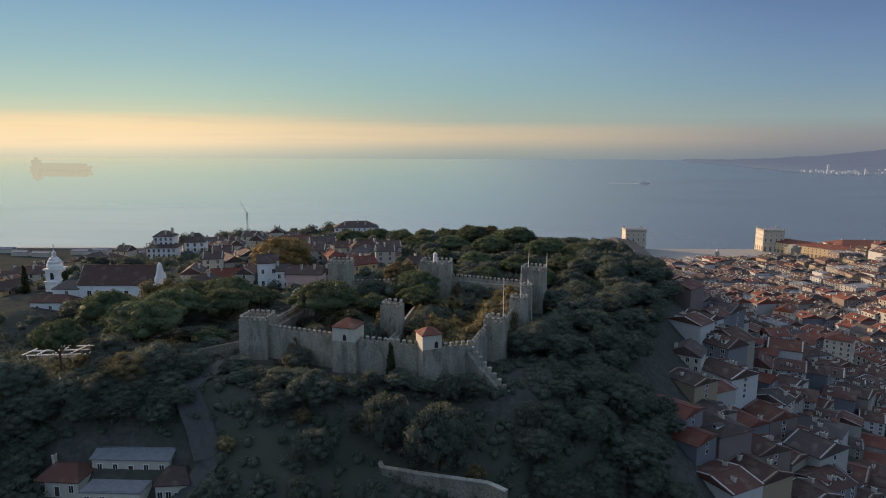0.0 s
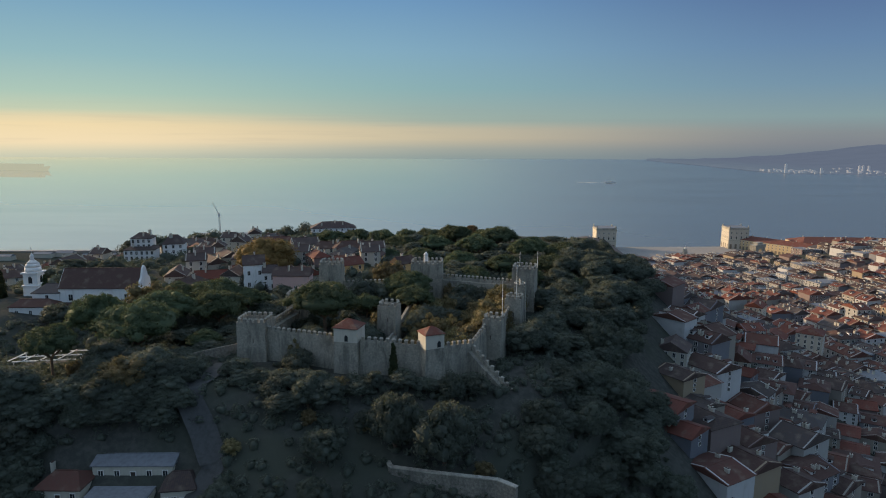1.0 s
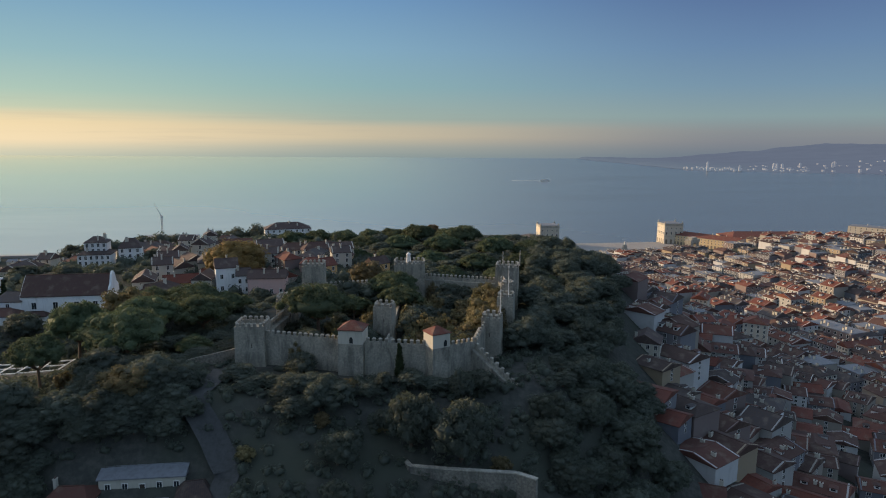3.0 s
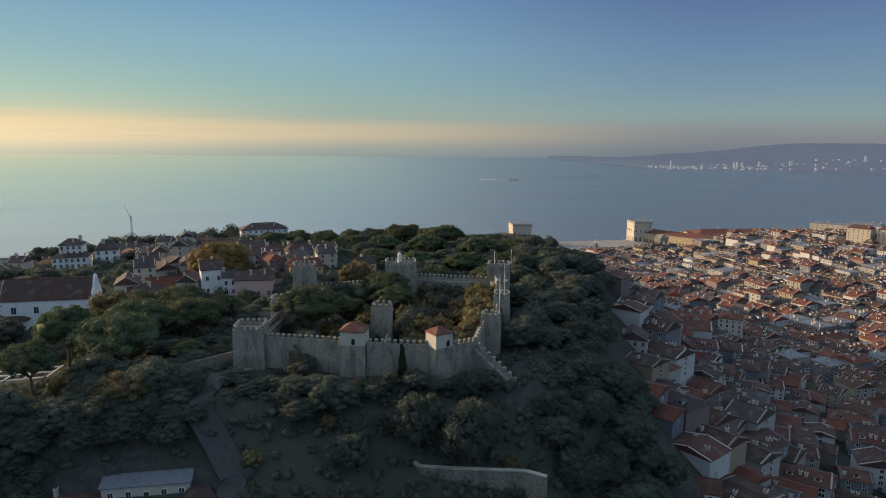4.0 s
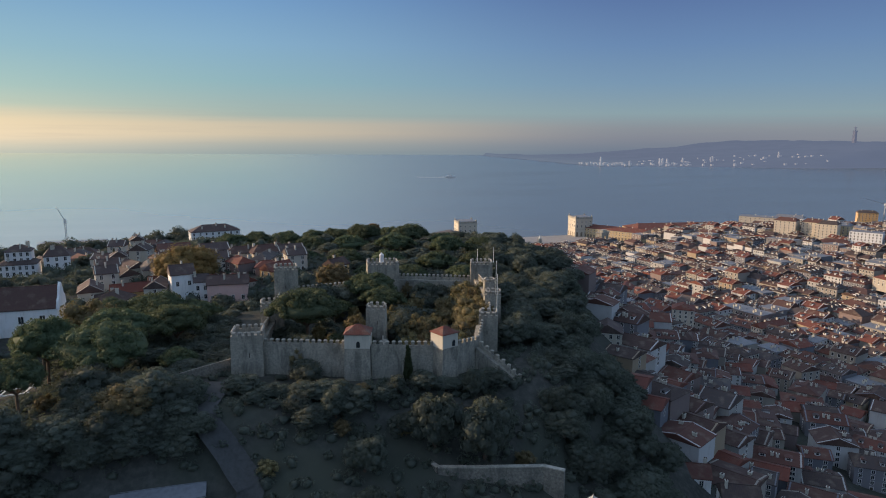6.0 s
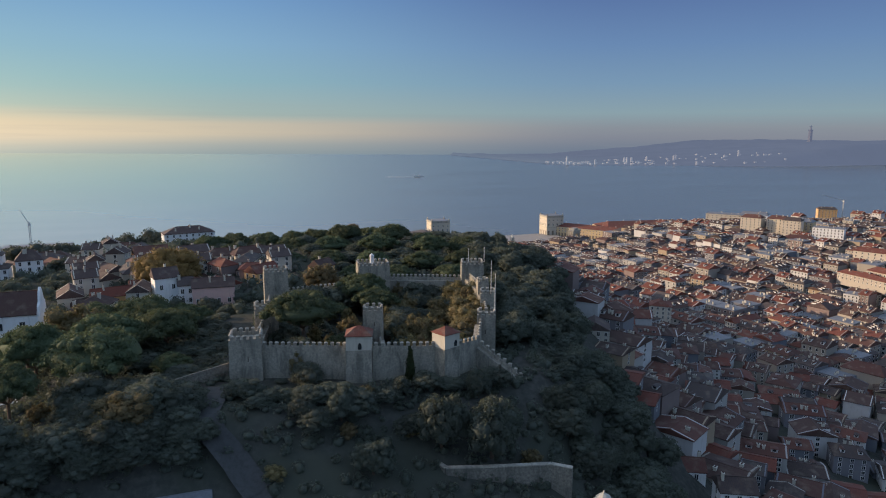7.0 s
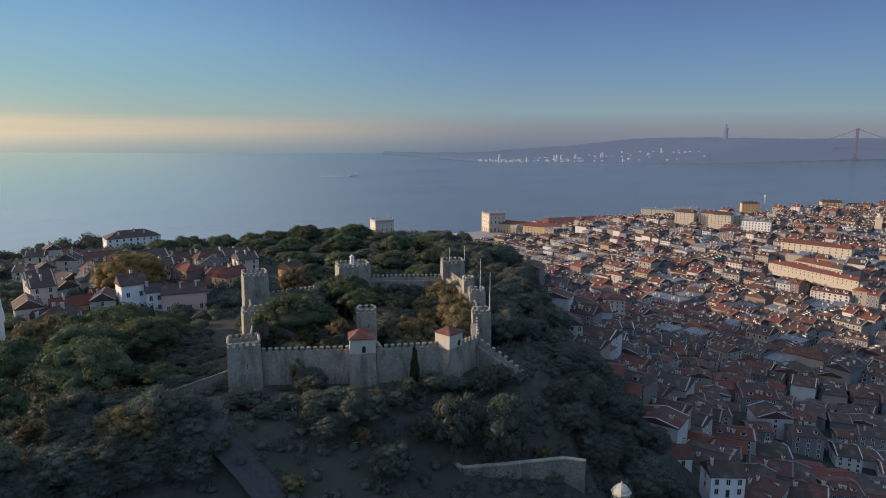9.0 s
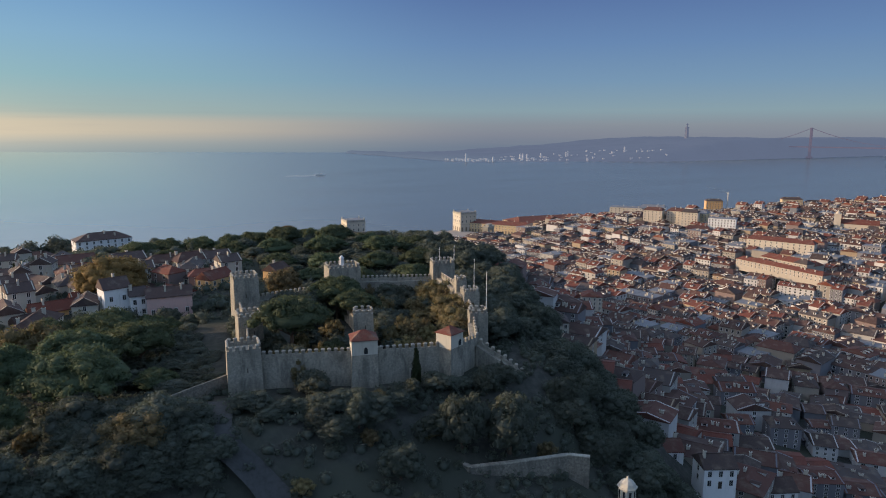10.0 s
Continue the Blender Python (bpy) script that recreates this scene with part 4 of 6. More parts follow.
def window_mesh(w, h, deep=0.1):
    """A window: frame with sill, dark pane and a mullion."""
    s = Shape()
    f, a = 0.14, w / 2
    v = [(x, y, z) for y in (-deep, 0.02) for x, z in ((-a - f, -f), (a + f, -f), (a + f, h + f), (-a - f, h + f))] + [(x, -deep, z) for x, z in ((-a, 0), (a, 0), (a, h), (-a, h))] + [(x, -0.03, z) for x, z in ((-a, 0), (a, 0), (a, h), (-a, h))]
    s.faces(v, [(0, 1, 9, 8), (1, 2, 10, 9), (2, 3, 11, 10), (3, 0, 8, 11), (0, 4, 5, 1), (1, 5, 6, 2), (2, 6, 7, 3), (3, 7, 4, 0)])
    s.faces(v[12:], [(0, 1, 2, 3)], 1)
    s.faces([(-0.05, -deep * 0.6, 0), (0.05, -deep * 0.6, 0), (0.05, -deep * 0.6, h), (-0.05, -deep * 0.6, h)], [(0, 1, 2, 3)])
    return s.mesh("window", FRAME, GLASS)


WINDOW = window_mesh(1.15, 1.9)
DOORWAY = Shape().box(-0.75, -0.6, -0.1, 0.02, 0, 2.5).box(0.6, 0.75, -0.1, 0.02, 0, 2.5).box(-0.75, 0.75, -0.1, 0.02, 2.5, 2.7).faces([(-0.6, -0.04, 0), (0.6, -0.04, 0), (0.6, -0.04, 2.5), (-0.6, -0.04, 2.5)], [(0, 1, 2, 3)], 1).mesh("door", FRAME, DOOR)
CHIMNEY = Shape().box(-0.55, 0.55, -0.35, 0.35, -1.2, 1.7, 0).box(-0.65, 0.65, -0.45, 0.45, 1.7, 1.85, 0).box(-0.4, -0.1, -0.15, 0.15, 1.85, 2.2, 1).box(0.1, 0.4, -0.15, 0.15, 1.85, 2.2, 1).mesh("chimney", GUARD, ROOF)


def dormer_mesh():
    s = Shape().box(-0.8, 0.8, -0.6, 2.0, -0.6, 1.3, 0)
    s.faces([(-1.0, -0.8, 1.3), (1.0, -0.8, 1.3), (1.0, 2.2, 1.3), (-1.0, 2.2, 1.3), (0, -0.8, 1.9), (0, 2.2, 1.9)], [(0, 4, 5, 3), (1, 2, 5, 4), (0, 1, 4), (2, 3, 5)], 1)
    s.faces([(-0.45, -0.63, -0.1), (0.45, -0.63, -0.1), (0.45, -0.63, 1.05), (-0.45, -0.63, 1.05)], [(0, 1, 2, 3)], 2)
    return s.mesh("dormer", WHITE, ROOF, GLASS)


DORMER = dormer_mesh()
ANTENNA = Shape().tube(0, 0, 0, 2.6, 0.03, 0.02, 5).box(-0.6, 0.6, -0.02, 0.02, 2.3, 2.34).box(-0.4, 0.4, -0.02, 0.02, 2.0, 2.04).mesh("antenna", STEEL)


def roof_mesh(w, d, h, rise, hip, mat, over=0.4):
    """A tiled roof with eaves. hip: how far its ends lean in; 0: gables."""
    a, b = w / 2 + over, d / 2 + over
    lo = h - over * rise / (d / 2)
    r = max(0.05, a - hip)
    s = Shape()
    low = [(-a, -b, lo), (a, -b, lo), (a, b, lo), (-a, b, lo)]
    top = [(x, y, z + 0.28) for x, y, z in low]
    v = low + top + [(-r, 0, h + rise + 0.28), (r, 0, h + rise + 0.28)]
    s.faces(v, [(4, 5, 9, 8), (5, 6, 9), (6, 7, 8, 9), (7, 4, 8), (0, 1, 5, 4), (1, 2, 6, 5), (2, 3, 7, 6), (3, 0, 4, 7), (3, 2, 1, 0)])
    s.box(-r, r, -0.16, 0.16, h + rise + 0.2, h + rise + 0.4)
    return s.mesh("roof", mat)


def wall_mesh(w, d, h, rise, gabled, mat, foot=5.0, parapet=0.0):
    """The walls of a house; gables may stand above the roof as parapets."""
    a, b, t = w / 2, d / 2, 0.4
    s = Shape()
    if gabled:
        p = parapet if parapet else -0.05
        outline = [(-b, -foot), (b, -foot), (b, h), (b + 0.25 * (p > 0), h + p), (0, h + rise + p + 0.1 * (p > 0)), (-b - 0.25 * (p > 0), h + p), (-b, h)]
        v = [(x, y, z) for x in (-a, -a + t, a - t, a) for y, z in outline]
        k = len(outline)
        faces = []
        for lo, hi in ((0, k), (2 * k, 3 * k)):
            faces += [tuple(lo + i for i in reversed(range(k))), tuple(hi + i for i in range(k))]
            faces += [(lo + i, lo + (i + 1) % k, hi + (i + 1) % k, hi + i) for i in range(k)]
        faces += [(k, 2 * k, 2 * k + 6, k + 6), (2 * k + 1, k + 1, k + 2, 2 * k + 2)]
        s.faces(v, faces)
    else:
        v = [(-a, -b, -foot), (a, -b, -foot), (a, b, -foot), (-a, b, -foot), (-a, -b, h), (a, -b, h), (a, b, h), (-a, b, h)]
        s.faces(v, [(0, 1, 5, 4), (2, 3, 7, 6), (1, 2, 6, 5), (3, 0, 4, 7)])
    return s.mesh("wall", mat)


def house_parts(ob, w, d, floors, rise, hip=0.0, wall=None, roof=None, bays=3, sides=1, chimneys=1, dormers=0, flat=False, floor_h=3.1, door=True, back=False, parapet=0.0, seed=0):
    """Fills a house with its walls, roof, windows, chimneys and dormers; its front looks to -y, its long side walls to -x and +x."""
    r = random.Random(seed)
    h = floors * floor_h + 0.6
    part("wall", wall_mesh(w, d, h, rise, hip == 0 and not flat, wall or WALLS, parapet=parapet), ob)
    if flat:
        s = Shape().box(-w / 2 - 0.1, w / 2 + 0.1, -d / 2 - 0.1, d / 2 + 0.1, h, h + 0.35)
        s.box(-w / 2 + 0.3, w / 2 - 0.3, -d / 2 + 0.3, d / 2 - 0.3, h + 0.3, h + 0.45)
        part("roof", s.mesh("roof", GREY_ROOF), ob)
    else:
        part("roof", roof_mesh(w, d, h, rise, hip, roof or ROOF), ob)
    for f in range(floors):
        z = f * floor_h + 1.0
        for i in range(bays):
            x = w * ((i + 0.5) / bays - 0.5)
            if f == 0 and door and i == bays // 2:
                part("door", DOORWAY, ob, pose(x, -d / 2, 0.05))
            else:
                part("window", WINDOW, ob, pose(x, -d / 2, z))
            if back:
                part("window", WINDOW, ob, pose(x, d / 2, z, 0, 0, 180))
        for k in range(sides):
            y = d * ((k + 0.5) / sides - 0.5)
            part("window", WINDOW, ob, pose(-w / 2, y, z, 0, 0, -90))
    for i in range(chimneys):
        x, y = r.uniform(-0.45, 0.45) * w, r.choice((-1, 1)) * r.uniform(0.08, 0.3) * d
        z = h + 0.45 if flat else h + rise * (1 - abs(y) / (d / 2))
        part("chimney", CHIMNEY, ob, pose(x, y, z + 0.5, 0, 0, r.choice((0, 90))))
    for i in range(dormers):
        x = w * ((i + 0.5) / dormers - 0.5)
        part("dormer", DORMER, ob, pose(x, -d * 0.3, h + rise * 0.4 + 0.35))
    return ob


def built(name, x, y, turn, w, d, label, category="house", group="houses of the old quarter", base=None, **more):
    """A house set down by hand; turn 0 has its front towards -y."""
    z = height(x, y) if base is None else base
    ob = thing(name, label, category, group, pose(x, y, z, 0, 0, turn))
    house_parts(ob, w, d, seed=int(x * 7 + y * 3), **more)
    spread = max(0, (w - d) / 2)
    for k in range(5):
        u = (k - 2) / 2 * spread
        TAKEN.append((x + u * math.cos(radians(turn)), y + u * math.sin(radians(turn)), 0.5 * d * 0.95))
    return ob


# the old quarter beside the castle
built("house", -63.4, 297.0, -4, 16.6, 8.5, "long pink house with a dark tile roof", base=92.5, roof=DARK_ROOF, floors=2, rise=3.0, wall=PINK, bays=4, chimneys=2, dormers=0, floor_h=7.2, door=False)
built("house", -82.6, 304.0, 14, 9.6, 8.5, "tall white gabled house with dark tile roof", base=94.6, roof=DARK_ROOF, floors=3, rise=3.4, wall=WHITE, bays=2, chimneys=1, floor_h=5.4, door=False)
built("house", -74.6, 301.5, 4, 6.0, 8.0, "narrow white house with dark tile roof", base=95.8, roof=DARK_ROOF, floors=3, rise=2.6, wall=WHITE, bays=2, chimneys=1, floor_h=3.87, door=False)
built("house", -41.0, 322.0, 35, 14, 9, "sunlit orange house with a red tile roof", base=97.4, floors=3, rise=3.0, wall=OCHRE, bays=3, sides=2, chimneys=2, roof=RED_ROOF)
built("house", -13.0, 322.0, 38, 10, 8, "small sunlit orange house among the pines", base=101.0, floors=2, rise=2.8, wall=OCHRE, bays=2, sides=1, chimneys=1)
built("house", -58.0, 352.0, -66, 12, 8, "low sunlit white house with red roof", base=98.0, floors=1, rise=2.8, wall=WHITE, roof=RED_ROOF, bays=3, chimneys=2)
built("house", -66.0, 336.0, -70, 9, 8, "sunlit ochre house below the autumn tree", base=97.5, floors=1, rise=2.6, wall=OCHRE, bays=2, chimneys=1)
built("house", -48.5, 340.0, -60, 9, 9, "small sunlit cream house with tile roof", base=98.2, floors=2, rise=2.4, wall=CREAM, bays=2, chimneys=1)
built("house", -40.0, 392.0, -62, 12, 9, "white house with sunlit red tile roof", base=92.0, floors=3, rise=3.2, wall=WHITE, roof=RED_ROOF, bays=3, chimneys=2)
built("house", -60.0, 433.0, 8, 22, 11, "wide white house with a red hipped roof", base=92.5, floors=2, rise=3.0, hip=5.0, wall=WHITE, bays=5, chimneys=2, floor_h=3.4)
built("house", -49.0, 405.0, 8, 24, 10, "long low house with red tile roof", base=91.5, floors=2, rise=2.6, wall=CREAM, bays=5, chimneys=2)
built("mansion", -76.0, 568.0, 10, 38, 16, "large white mansion with a hipped dark roof", category="mansion", base=79.0, floors=4, rise=4.5, hip=10, wall=WHITE, roof=DARK_ROOF, bays=8, sides=3, chimneys=4)
built("apartment_house", -166.0, 386.0, 4, 17, 13, "white terraced apartment house with several storeys", category="apartment house", base=95.0, floors=3, rise=2.2, hip=4, wall=WHITE, bays=6, sides=2, chimneys=2, floor_h=3.0)
built("apartment_house", -166.0, 388.0, 4, 11.5, 9, "set-back top storey of a white apartment house with roof", category="apartment house", base=104.4, floors=2, rise=2.6, hip=4, wall=WHITE, roof=DARK_ROOF, bays=4, sides=2, chimneys=3, floor_h=2.9, door=False)
built("house", -151.0, 396.0, 10, 12, 10, "white house with a steep dark hipped roof", base=96.5, floors=3, rise=4.5, hip=4, wall=WHITE, roof=DARK_ROOF, bays=3, chimneys=2)
built("house", -104.0, 312.0, 12, 16, 8, "low house with a weathered orange tile roof", base=99.5, floors=1, rise=3.0, wall=OCHRE, roof=RED_ROOF, bays=3, chimneys=1)
built("house", -112.0, 300.0, 30, 10, 8, "low white gabled house with tile roof", base=98.5, floors=1, rise=2.8, wall=WHITE, bays=2, chimneys=1)
built("villa", -118.0, 452.0, 6, 18, 10, "plain cream building with a row of windows", category="villa", base=87.5, floors=3, rise=1.0, flat=True, wall=CREAM, bays=6, chimneys=2)


def church():
    """The white church with its long red roof and domed bell tower."""
    ob = thing("church", "white church with long red roof and domed bell tower", "church", "", pose(-141, 282, 95.5))
    w, d, h = 33, 13, 11.0
    part("nave_wall", wall_mesh(w, d, h, 7.2, True, WHITE), ob)
    part("nave_roof", roof_mesh(w - 1.2, d, h, 7.0, 0, ROOF), ob, label="long red tile roof")
    outline = [(-6.0, 10.0), (6.0, 10.0), (5.2, 13.2), (3.2, 14.6), (1.6, 18.2), (0, 19.4), (-1.6, 18.2), (-3.2, 14.6), (-5.2, 13.2)]
    k = len(outline)
    gable = Shape().faces([(x, y, z) for x in (0, 0.8) for y, z in outline], [tuple(reversed(range(k))), tuple(range(k, 2 * k))] + [(i, (i + 1) % k, k + (i + 1) % k, k + i) for i in range(k)])
    part("gable", gable.mesh("gable", WHITE), ob, pose(w / 2 - 0.2, 0, 0), "white curved gable")
    chancel = part("chancel_wall", wall_mesh(11, 12, 9, 3.0, False, WHITE), ob, pose(-21.5, -1, 0))
    part("roof", roof_mesh(11, 12, 9, 2.6, 3.5, ROOF), chancel)
    annex = part("annex_wall", wall_mesh(17, 8, 5.5, 2, False, WHITE), ob, pose(-24.0, -10.5, -0.5))
    part("roof", roof_mesh(17, 8, 5.5, 2.2, 3, ROOF), annex)
    porch = part("porch_wall", wall_mesh(9, 4, 4.2, 1, False, WHITE), ob, pose(-10.5, -8.4, -0.5))
    part("roof", roof_mesh(9, 4, 4.2, 1.2, 1.5, ROOF), porch)
    big = window_mesh(1.7, 2.6)
    for x in (-11.5, -3.5, 4.5, 11.5):
        part("window", big, ob, pose(x, -d / 2, 5.6))
    for x, z in ((-29.5, 2.0), (-24, 2.0), (-19, 2.0), (-24, -1)):
        part("window", WINDOW, annex, pose(x + 24, -4, z))
    part("window", WINDOW, ob, pose(-21, -7, 6.2))
    t = part("bell_tower", Shape().box(-3.3, 3.3, -3.3, 3.3, -3, 9.0).box(-3.7, 3.7, -3.7, 3.7, 9.0, 9.5).box(-3.0, 3.0, -3.0, 3.0, 9.5, 14.5).box(-3.6, 3.6, -3.6, 3.6, 14.5, 15.1).mesh("bell_tower", WHITE), ob, pose(-34.5, 9, 0), "white bell tower")
    dome = Shape()
    for (z0, r0), (z1, r1) in zip(((15.1, 3.3), (17.2, 3.15), (18.8, 2.5), (19.9, 1.5), (20.4, 0.8), (21.4, 0.75), (21.6, 1.0), (22.4, 0.7)), ((17.2, 3.15), (18.8, 2.5), (19.9, 1.5), (20.4, 0.8), (21.4, 0.75), (21.6, 1.0), (22.4, 0.7), (23.2, 0.1))):
        dome.tube(0, 0, z0, z1, r0, r1, 14)
    part("dome", dome.mesh("dome", WHITE, smooth=True), t)
    part("cross", Shape().box(-0.08, 0.08, -0.08, 0.08, 23.0, 26.2).box(-0.6, 0.6, -0.08, 0.08, 25.0, 25.2).mesh("cross", STEEL), t)
    opening = Shape().box(-0.8, 0.8, -0.08, 0.08, 0, 2.2)
    opening.faces([(-0.8, -0.08, 2.2), (0.8, -0.08, 2.2), (0.5, -0.08, 2.9), (0, -0.08, 3.15), (-0.5, -0.08, 2.9)], [(0, 1, 2, 3, 4)])
    me = opening.mesh("bell_opening", GLASS)
    for m in (pose(0, -3.05, 10.3), pose(-3.05, 0, 10.3, 0, 0, -90), pose(3.05, 0, 10.3, 0, 0, 90)):
        part("bell_opening", me, t, m)
    TAKEN.extend([(-141, 282, 17), (-165, 278, 12), (-175, 291, 6), (-128, 282, 12)])


church()


def pergola():
    """A shelter of white beams over an excavation."""
    ob = thing("beam_shelter", "low shelter of white beams over an excavation", "shelter", "", pose(-129, 216, 93.5, 0, 0, 6))
    for y in (-4.6, 0.2, 4.6):
        part("beam", Shape().box(-11, 10.5, -0.22, 0.22, 3.3, 3.6).mesh("beam", FRAME), ob, pose(0, y, 0))
    for x in (-11, -6.4, -1.2, 4.2, 10.4):
        part("rafter", Shape().box(-0.22, 0.22, -4.8, 4.8, 3.62, 3.85).mesh("rafter", FRAME), ob, pose(x, 0, 0, 0, 0, -14))
    for x in (-10.6, 10.2):
        for y in (-4.4, 4.4):
            part("post", Shape().box(-0.15, 0.15, -0.15, 0.15, -3, 3.3).mesh("post", FRAME), ob, pose(x, y, 0))
    part("deck", Shape().box(-10, 10, -4, 4, -1.5, 0.5).mesh("deck", TRACK), ob)
    TAKEN.append((-129, 216, 12))


pergola()

# houses at the foot of the slope
built("long_house", -79.0, 158.5, -2, 20, 7.5, "long low house with a pale sheet roof", base=84.5, floors=1, rise=1.2, wall=GUARD, roof=GREY_ROOF, bays=5, chimneys=0, floor_h=3.6, group="slope houses")
built("house", -94.5, 153.5, -4, 11, 9, "low house with a red hipped roof", base=82.0, floors=1, rise=2.4, hip=3, wall=GUARD, roof=ROOF, bays=3, chimneys=1, floor_h=3.3, group="slope houses")
built("house", -66.5, 153.0, 6, 8, 10, "small house with red roof and tall windows", base=81.0, floors=1, rise=2.2, hip=2.5, wall=GUARD, roof=ROOF, bays=4, chimneys=0, floor_h=4.0, group="slope houses")
built("shed", -80.0, 148.5, -2, 15, 6, "low white shed with a flat roof", category="shed", base=81.0, floors=1, rise=1, flat=True, wall=GUARD, bays=4, chimneys=0, group="slope houses")


def kiosk():
    ob = thing("pavilion", "small white octagonal pavilion with a domed top", "pavilion", "", pose(15.0, 124.5, 84.0))
    part("body", Shape().tube(0, 0, -12, -0.5, 2.6, 2.6, 8).tube(0, 0, -0.5, 4.6, 2.0, 2.0, 8).tube(0, 0, 4.6, 4.9, 2.4, 2.4, 8).mesh("body", GUARD), ob)
    dome = Shape()
    for (z0, r0), (z1, r1) in zip(((4.9, 2.1), (5.7, 1.8), (6.3, 1.1), (6.7, 0.35)), ((5.7, 1.8), (6.3, 1.1), (6.7, 0.35), (7.4, 0.1))):
        dome.tube(0, 0, z0, z1, r0, r1, 8)
    part("dome", dome.mesh("dome", GUARD), ob)
    slot = Shape().box(-0.28, 0.28, -0.06, 0.06, 0, 2.4).mesh("opening", GLASS)
    for i in range(8):
        a = radians(22.5 + 45 * i)
        part("opening", slot, ob, pose(1.87 * math.cos(a), 1.87 * math.sin(a), 1.6, 0, 0, 112.5 + 45 * i))


kiosk()

# ---- the low town ----
def torreao(x, y, label):
    ob = thing("corner_pavilion", label, "pavilion building", "riverside pavilions", pose(x, y, 3.5, 0, 0, -5) @ Matrix.Scale(1.18, 4))
    a = 12.5
    s = Shape().box(-a, a, -a, a, -3, 25.5).box(-a - 0.6, a + 0.6, -a - 0.6, a + 0.6, 25.5, 26.3, 1).box(-a, a, -a, a, 26.3, 27.6, 1).box(-a - 0.3, a + 0.3, -a - 0.3, a + 0.3, 11.2, 11.7, 1)
    part("wall", s.mesh("wall", CREAM, CAP), ob)
    part("roof", Shape().box(-a + 1, a - 1, -a + 1, a - 1, 27.0, 28.0).mesh("roof", GREY_ROOF), ob)
    for sx in (-1, 1):
        for sy in (-1, 1):
            part("pinnacle", Shape().box(-0.8, 0.8, -0.8, 0.8, 27.6, 29.2).tube(0, 0, 29.2, 31, 0.6, 0.15, 8).mesh("pinnacle", CAP), ob, pose(sx * (a - 1), sy * (a - 1), 0))
    tall, arch = window_mesh(1.5, 3.6, 0.2), Shape().box(-1.3, 1.3, -0.15, 0.1, 0, 6.0).mesh("arch", ARCH)
    for i in range(4):
        u = -a + (i + 0.5) * a / 2
        for m, turn in (((u, -a, 0), 0), ((-a, u, 0), -90)):
            part("arch", arch, ob, pose(m[0], m[1], 1.0, 0, 0, turn))
            part("window", tall, ob, pose(m[0], m[1], 13.5, 0, 0, turn))
            part("window", WINDOW, ob, pose(m[0], m[1], 20.5, 0, 0, turn))
    TAKEN.append((x, y, 18))


torreao(484.0, 961.0, "tall cream riverside pavilion with arches, sunlit on one side")
torreao(283.0, 962.0, "tall cream riverside pavilion with a balustrade")
TAKEN.extend([(462, 786, 24), (488, 770, 22), (510, 790, 16)])


def arcade(x, y, turn, length, depth, label, h=15.5, rise=4.5, roof=None):
    """A long arcaded government wing; its front looks to -x when turn is 0."""
    ob = thing("arcaded_wing", label, "public building", "arcaded wings", pose(x, y, 3.5, 0, 0, turn - 90))
    storeys = [z for z in (8.0, 11.8) if z < h - 2]
    s = Shape().box(-length / 2, length / 2, -depth / 2, depth / 2, -3, h).box(-length / 2 - 0.3, length / 2 + 0.3, -depth / 2 - 0.5, depth / 2 + 0.3, h - 0.6, h - 0.05, 1)
    part("wall", s.mesh("wall", YELLOW, CAP), ob)
    part("roof", roof_mesh(length, depth, h, rise, rise * 2, roof or RED_ROOF), ob)
    n = int(length / 5.2)
    arch = Shape().box(-1.5, 1.5, -0.2, 0.1, 0, 5.2).mesh("arch", ARCH)
    for i in range(n):
        u = length * ((i + 0.5) / n - 0.5)
        if storeys:
            part("arch", arch, ob, pose(u, -depth / 2, 0.5))
        for z in storeys:
            part("window", WINDOW, ob, pose(u, -depth / 2, z))
    for i in range(5):
        part("chimney", CHIMNEY, ob, pose(length * (0.2 * i - 0.4), depth * 0.1, h + rise * 0.8 + 0.6))
    TAKEN.extend([(x + k * length * math.cos(radians(turn - 90)), y + k * length * math.sin(radians(turn - 90)), depth * 0.62) for k in (-0.4, -0.2, 0, 0.2, 0.4)])
    return ob


arcade(526.0, 911.0, 33, 108, 30, "long yellow arcaded wing with a red tile roof")
arcade(244.0, 884.0, -5, 140, 60, "broad arcaded wing with a dark tile roof", roof=ROOF, rise=7)
arcade(628.0, 912.0, 82, 150, 58, "wide government block with a bright red tile roof", rise=7.5)
arcade(474.0, 836.0, 88, 132, 16, "low cross wing closing the square", roof=DARK_ROOF, h=4.5, rise=2.2)
TAKEN.extend([(500, 880, 24), (522, 864, 16), (470, 900, 24), (455, 862, 18)])

tagged(new("square", Shape().box(292, 486, 838, 966, 1.0, 4.9).mesh("square", PAVING)), "pale paved riverside square", "square", kind="structure")
tagged(new("quay", Shape().box(-900, 480, 962, 970.5, -4, 4.2).mesh("quay", PAVING)), "pale stone quay along the river", "quay", kind="structure")


def monument():
    ob = thing("monument", "stone plinth with a dark bronze statue on it", "monument", "", pose(384, 905, 4.6))
    part("plinth", Shape().box(-4, 4, -4, 4, 0, 1).box(-2.4, 2.4, -3, 3, 1, 7.5, 0, 0.3).mesh("plinth", CAP), ob)
    tagged(new("statue", Shape().box(-0.9, 0.9, -2.4, 2.4, 12.1, 14.4, 0, 0.3).tube(0, 0.4, 14.2, 17.2, 0.8, 0.4, 8).mesh("statue", STEEL)), "dark bronze statue on a stone plinth", "statue").location = (384, 905, 0)


monument()


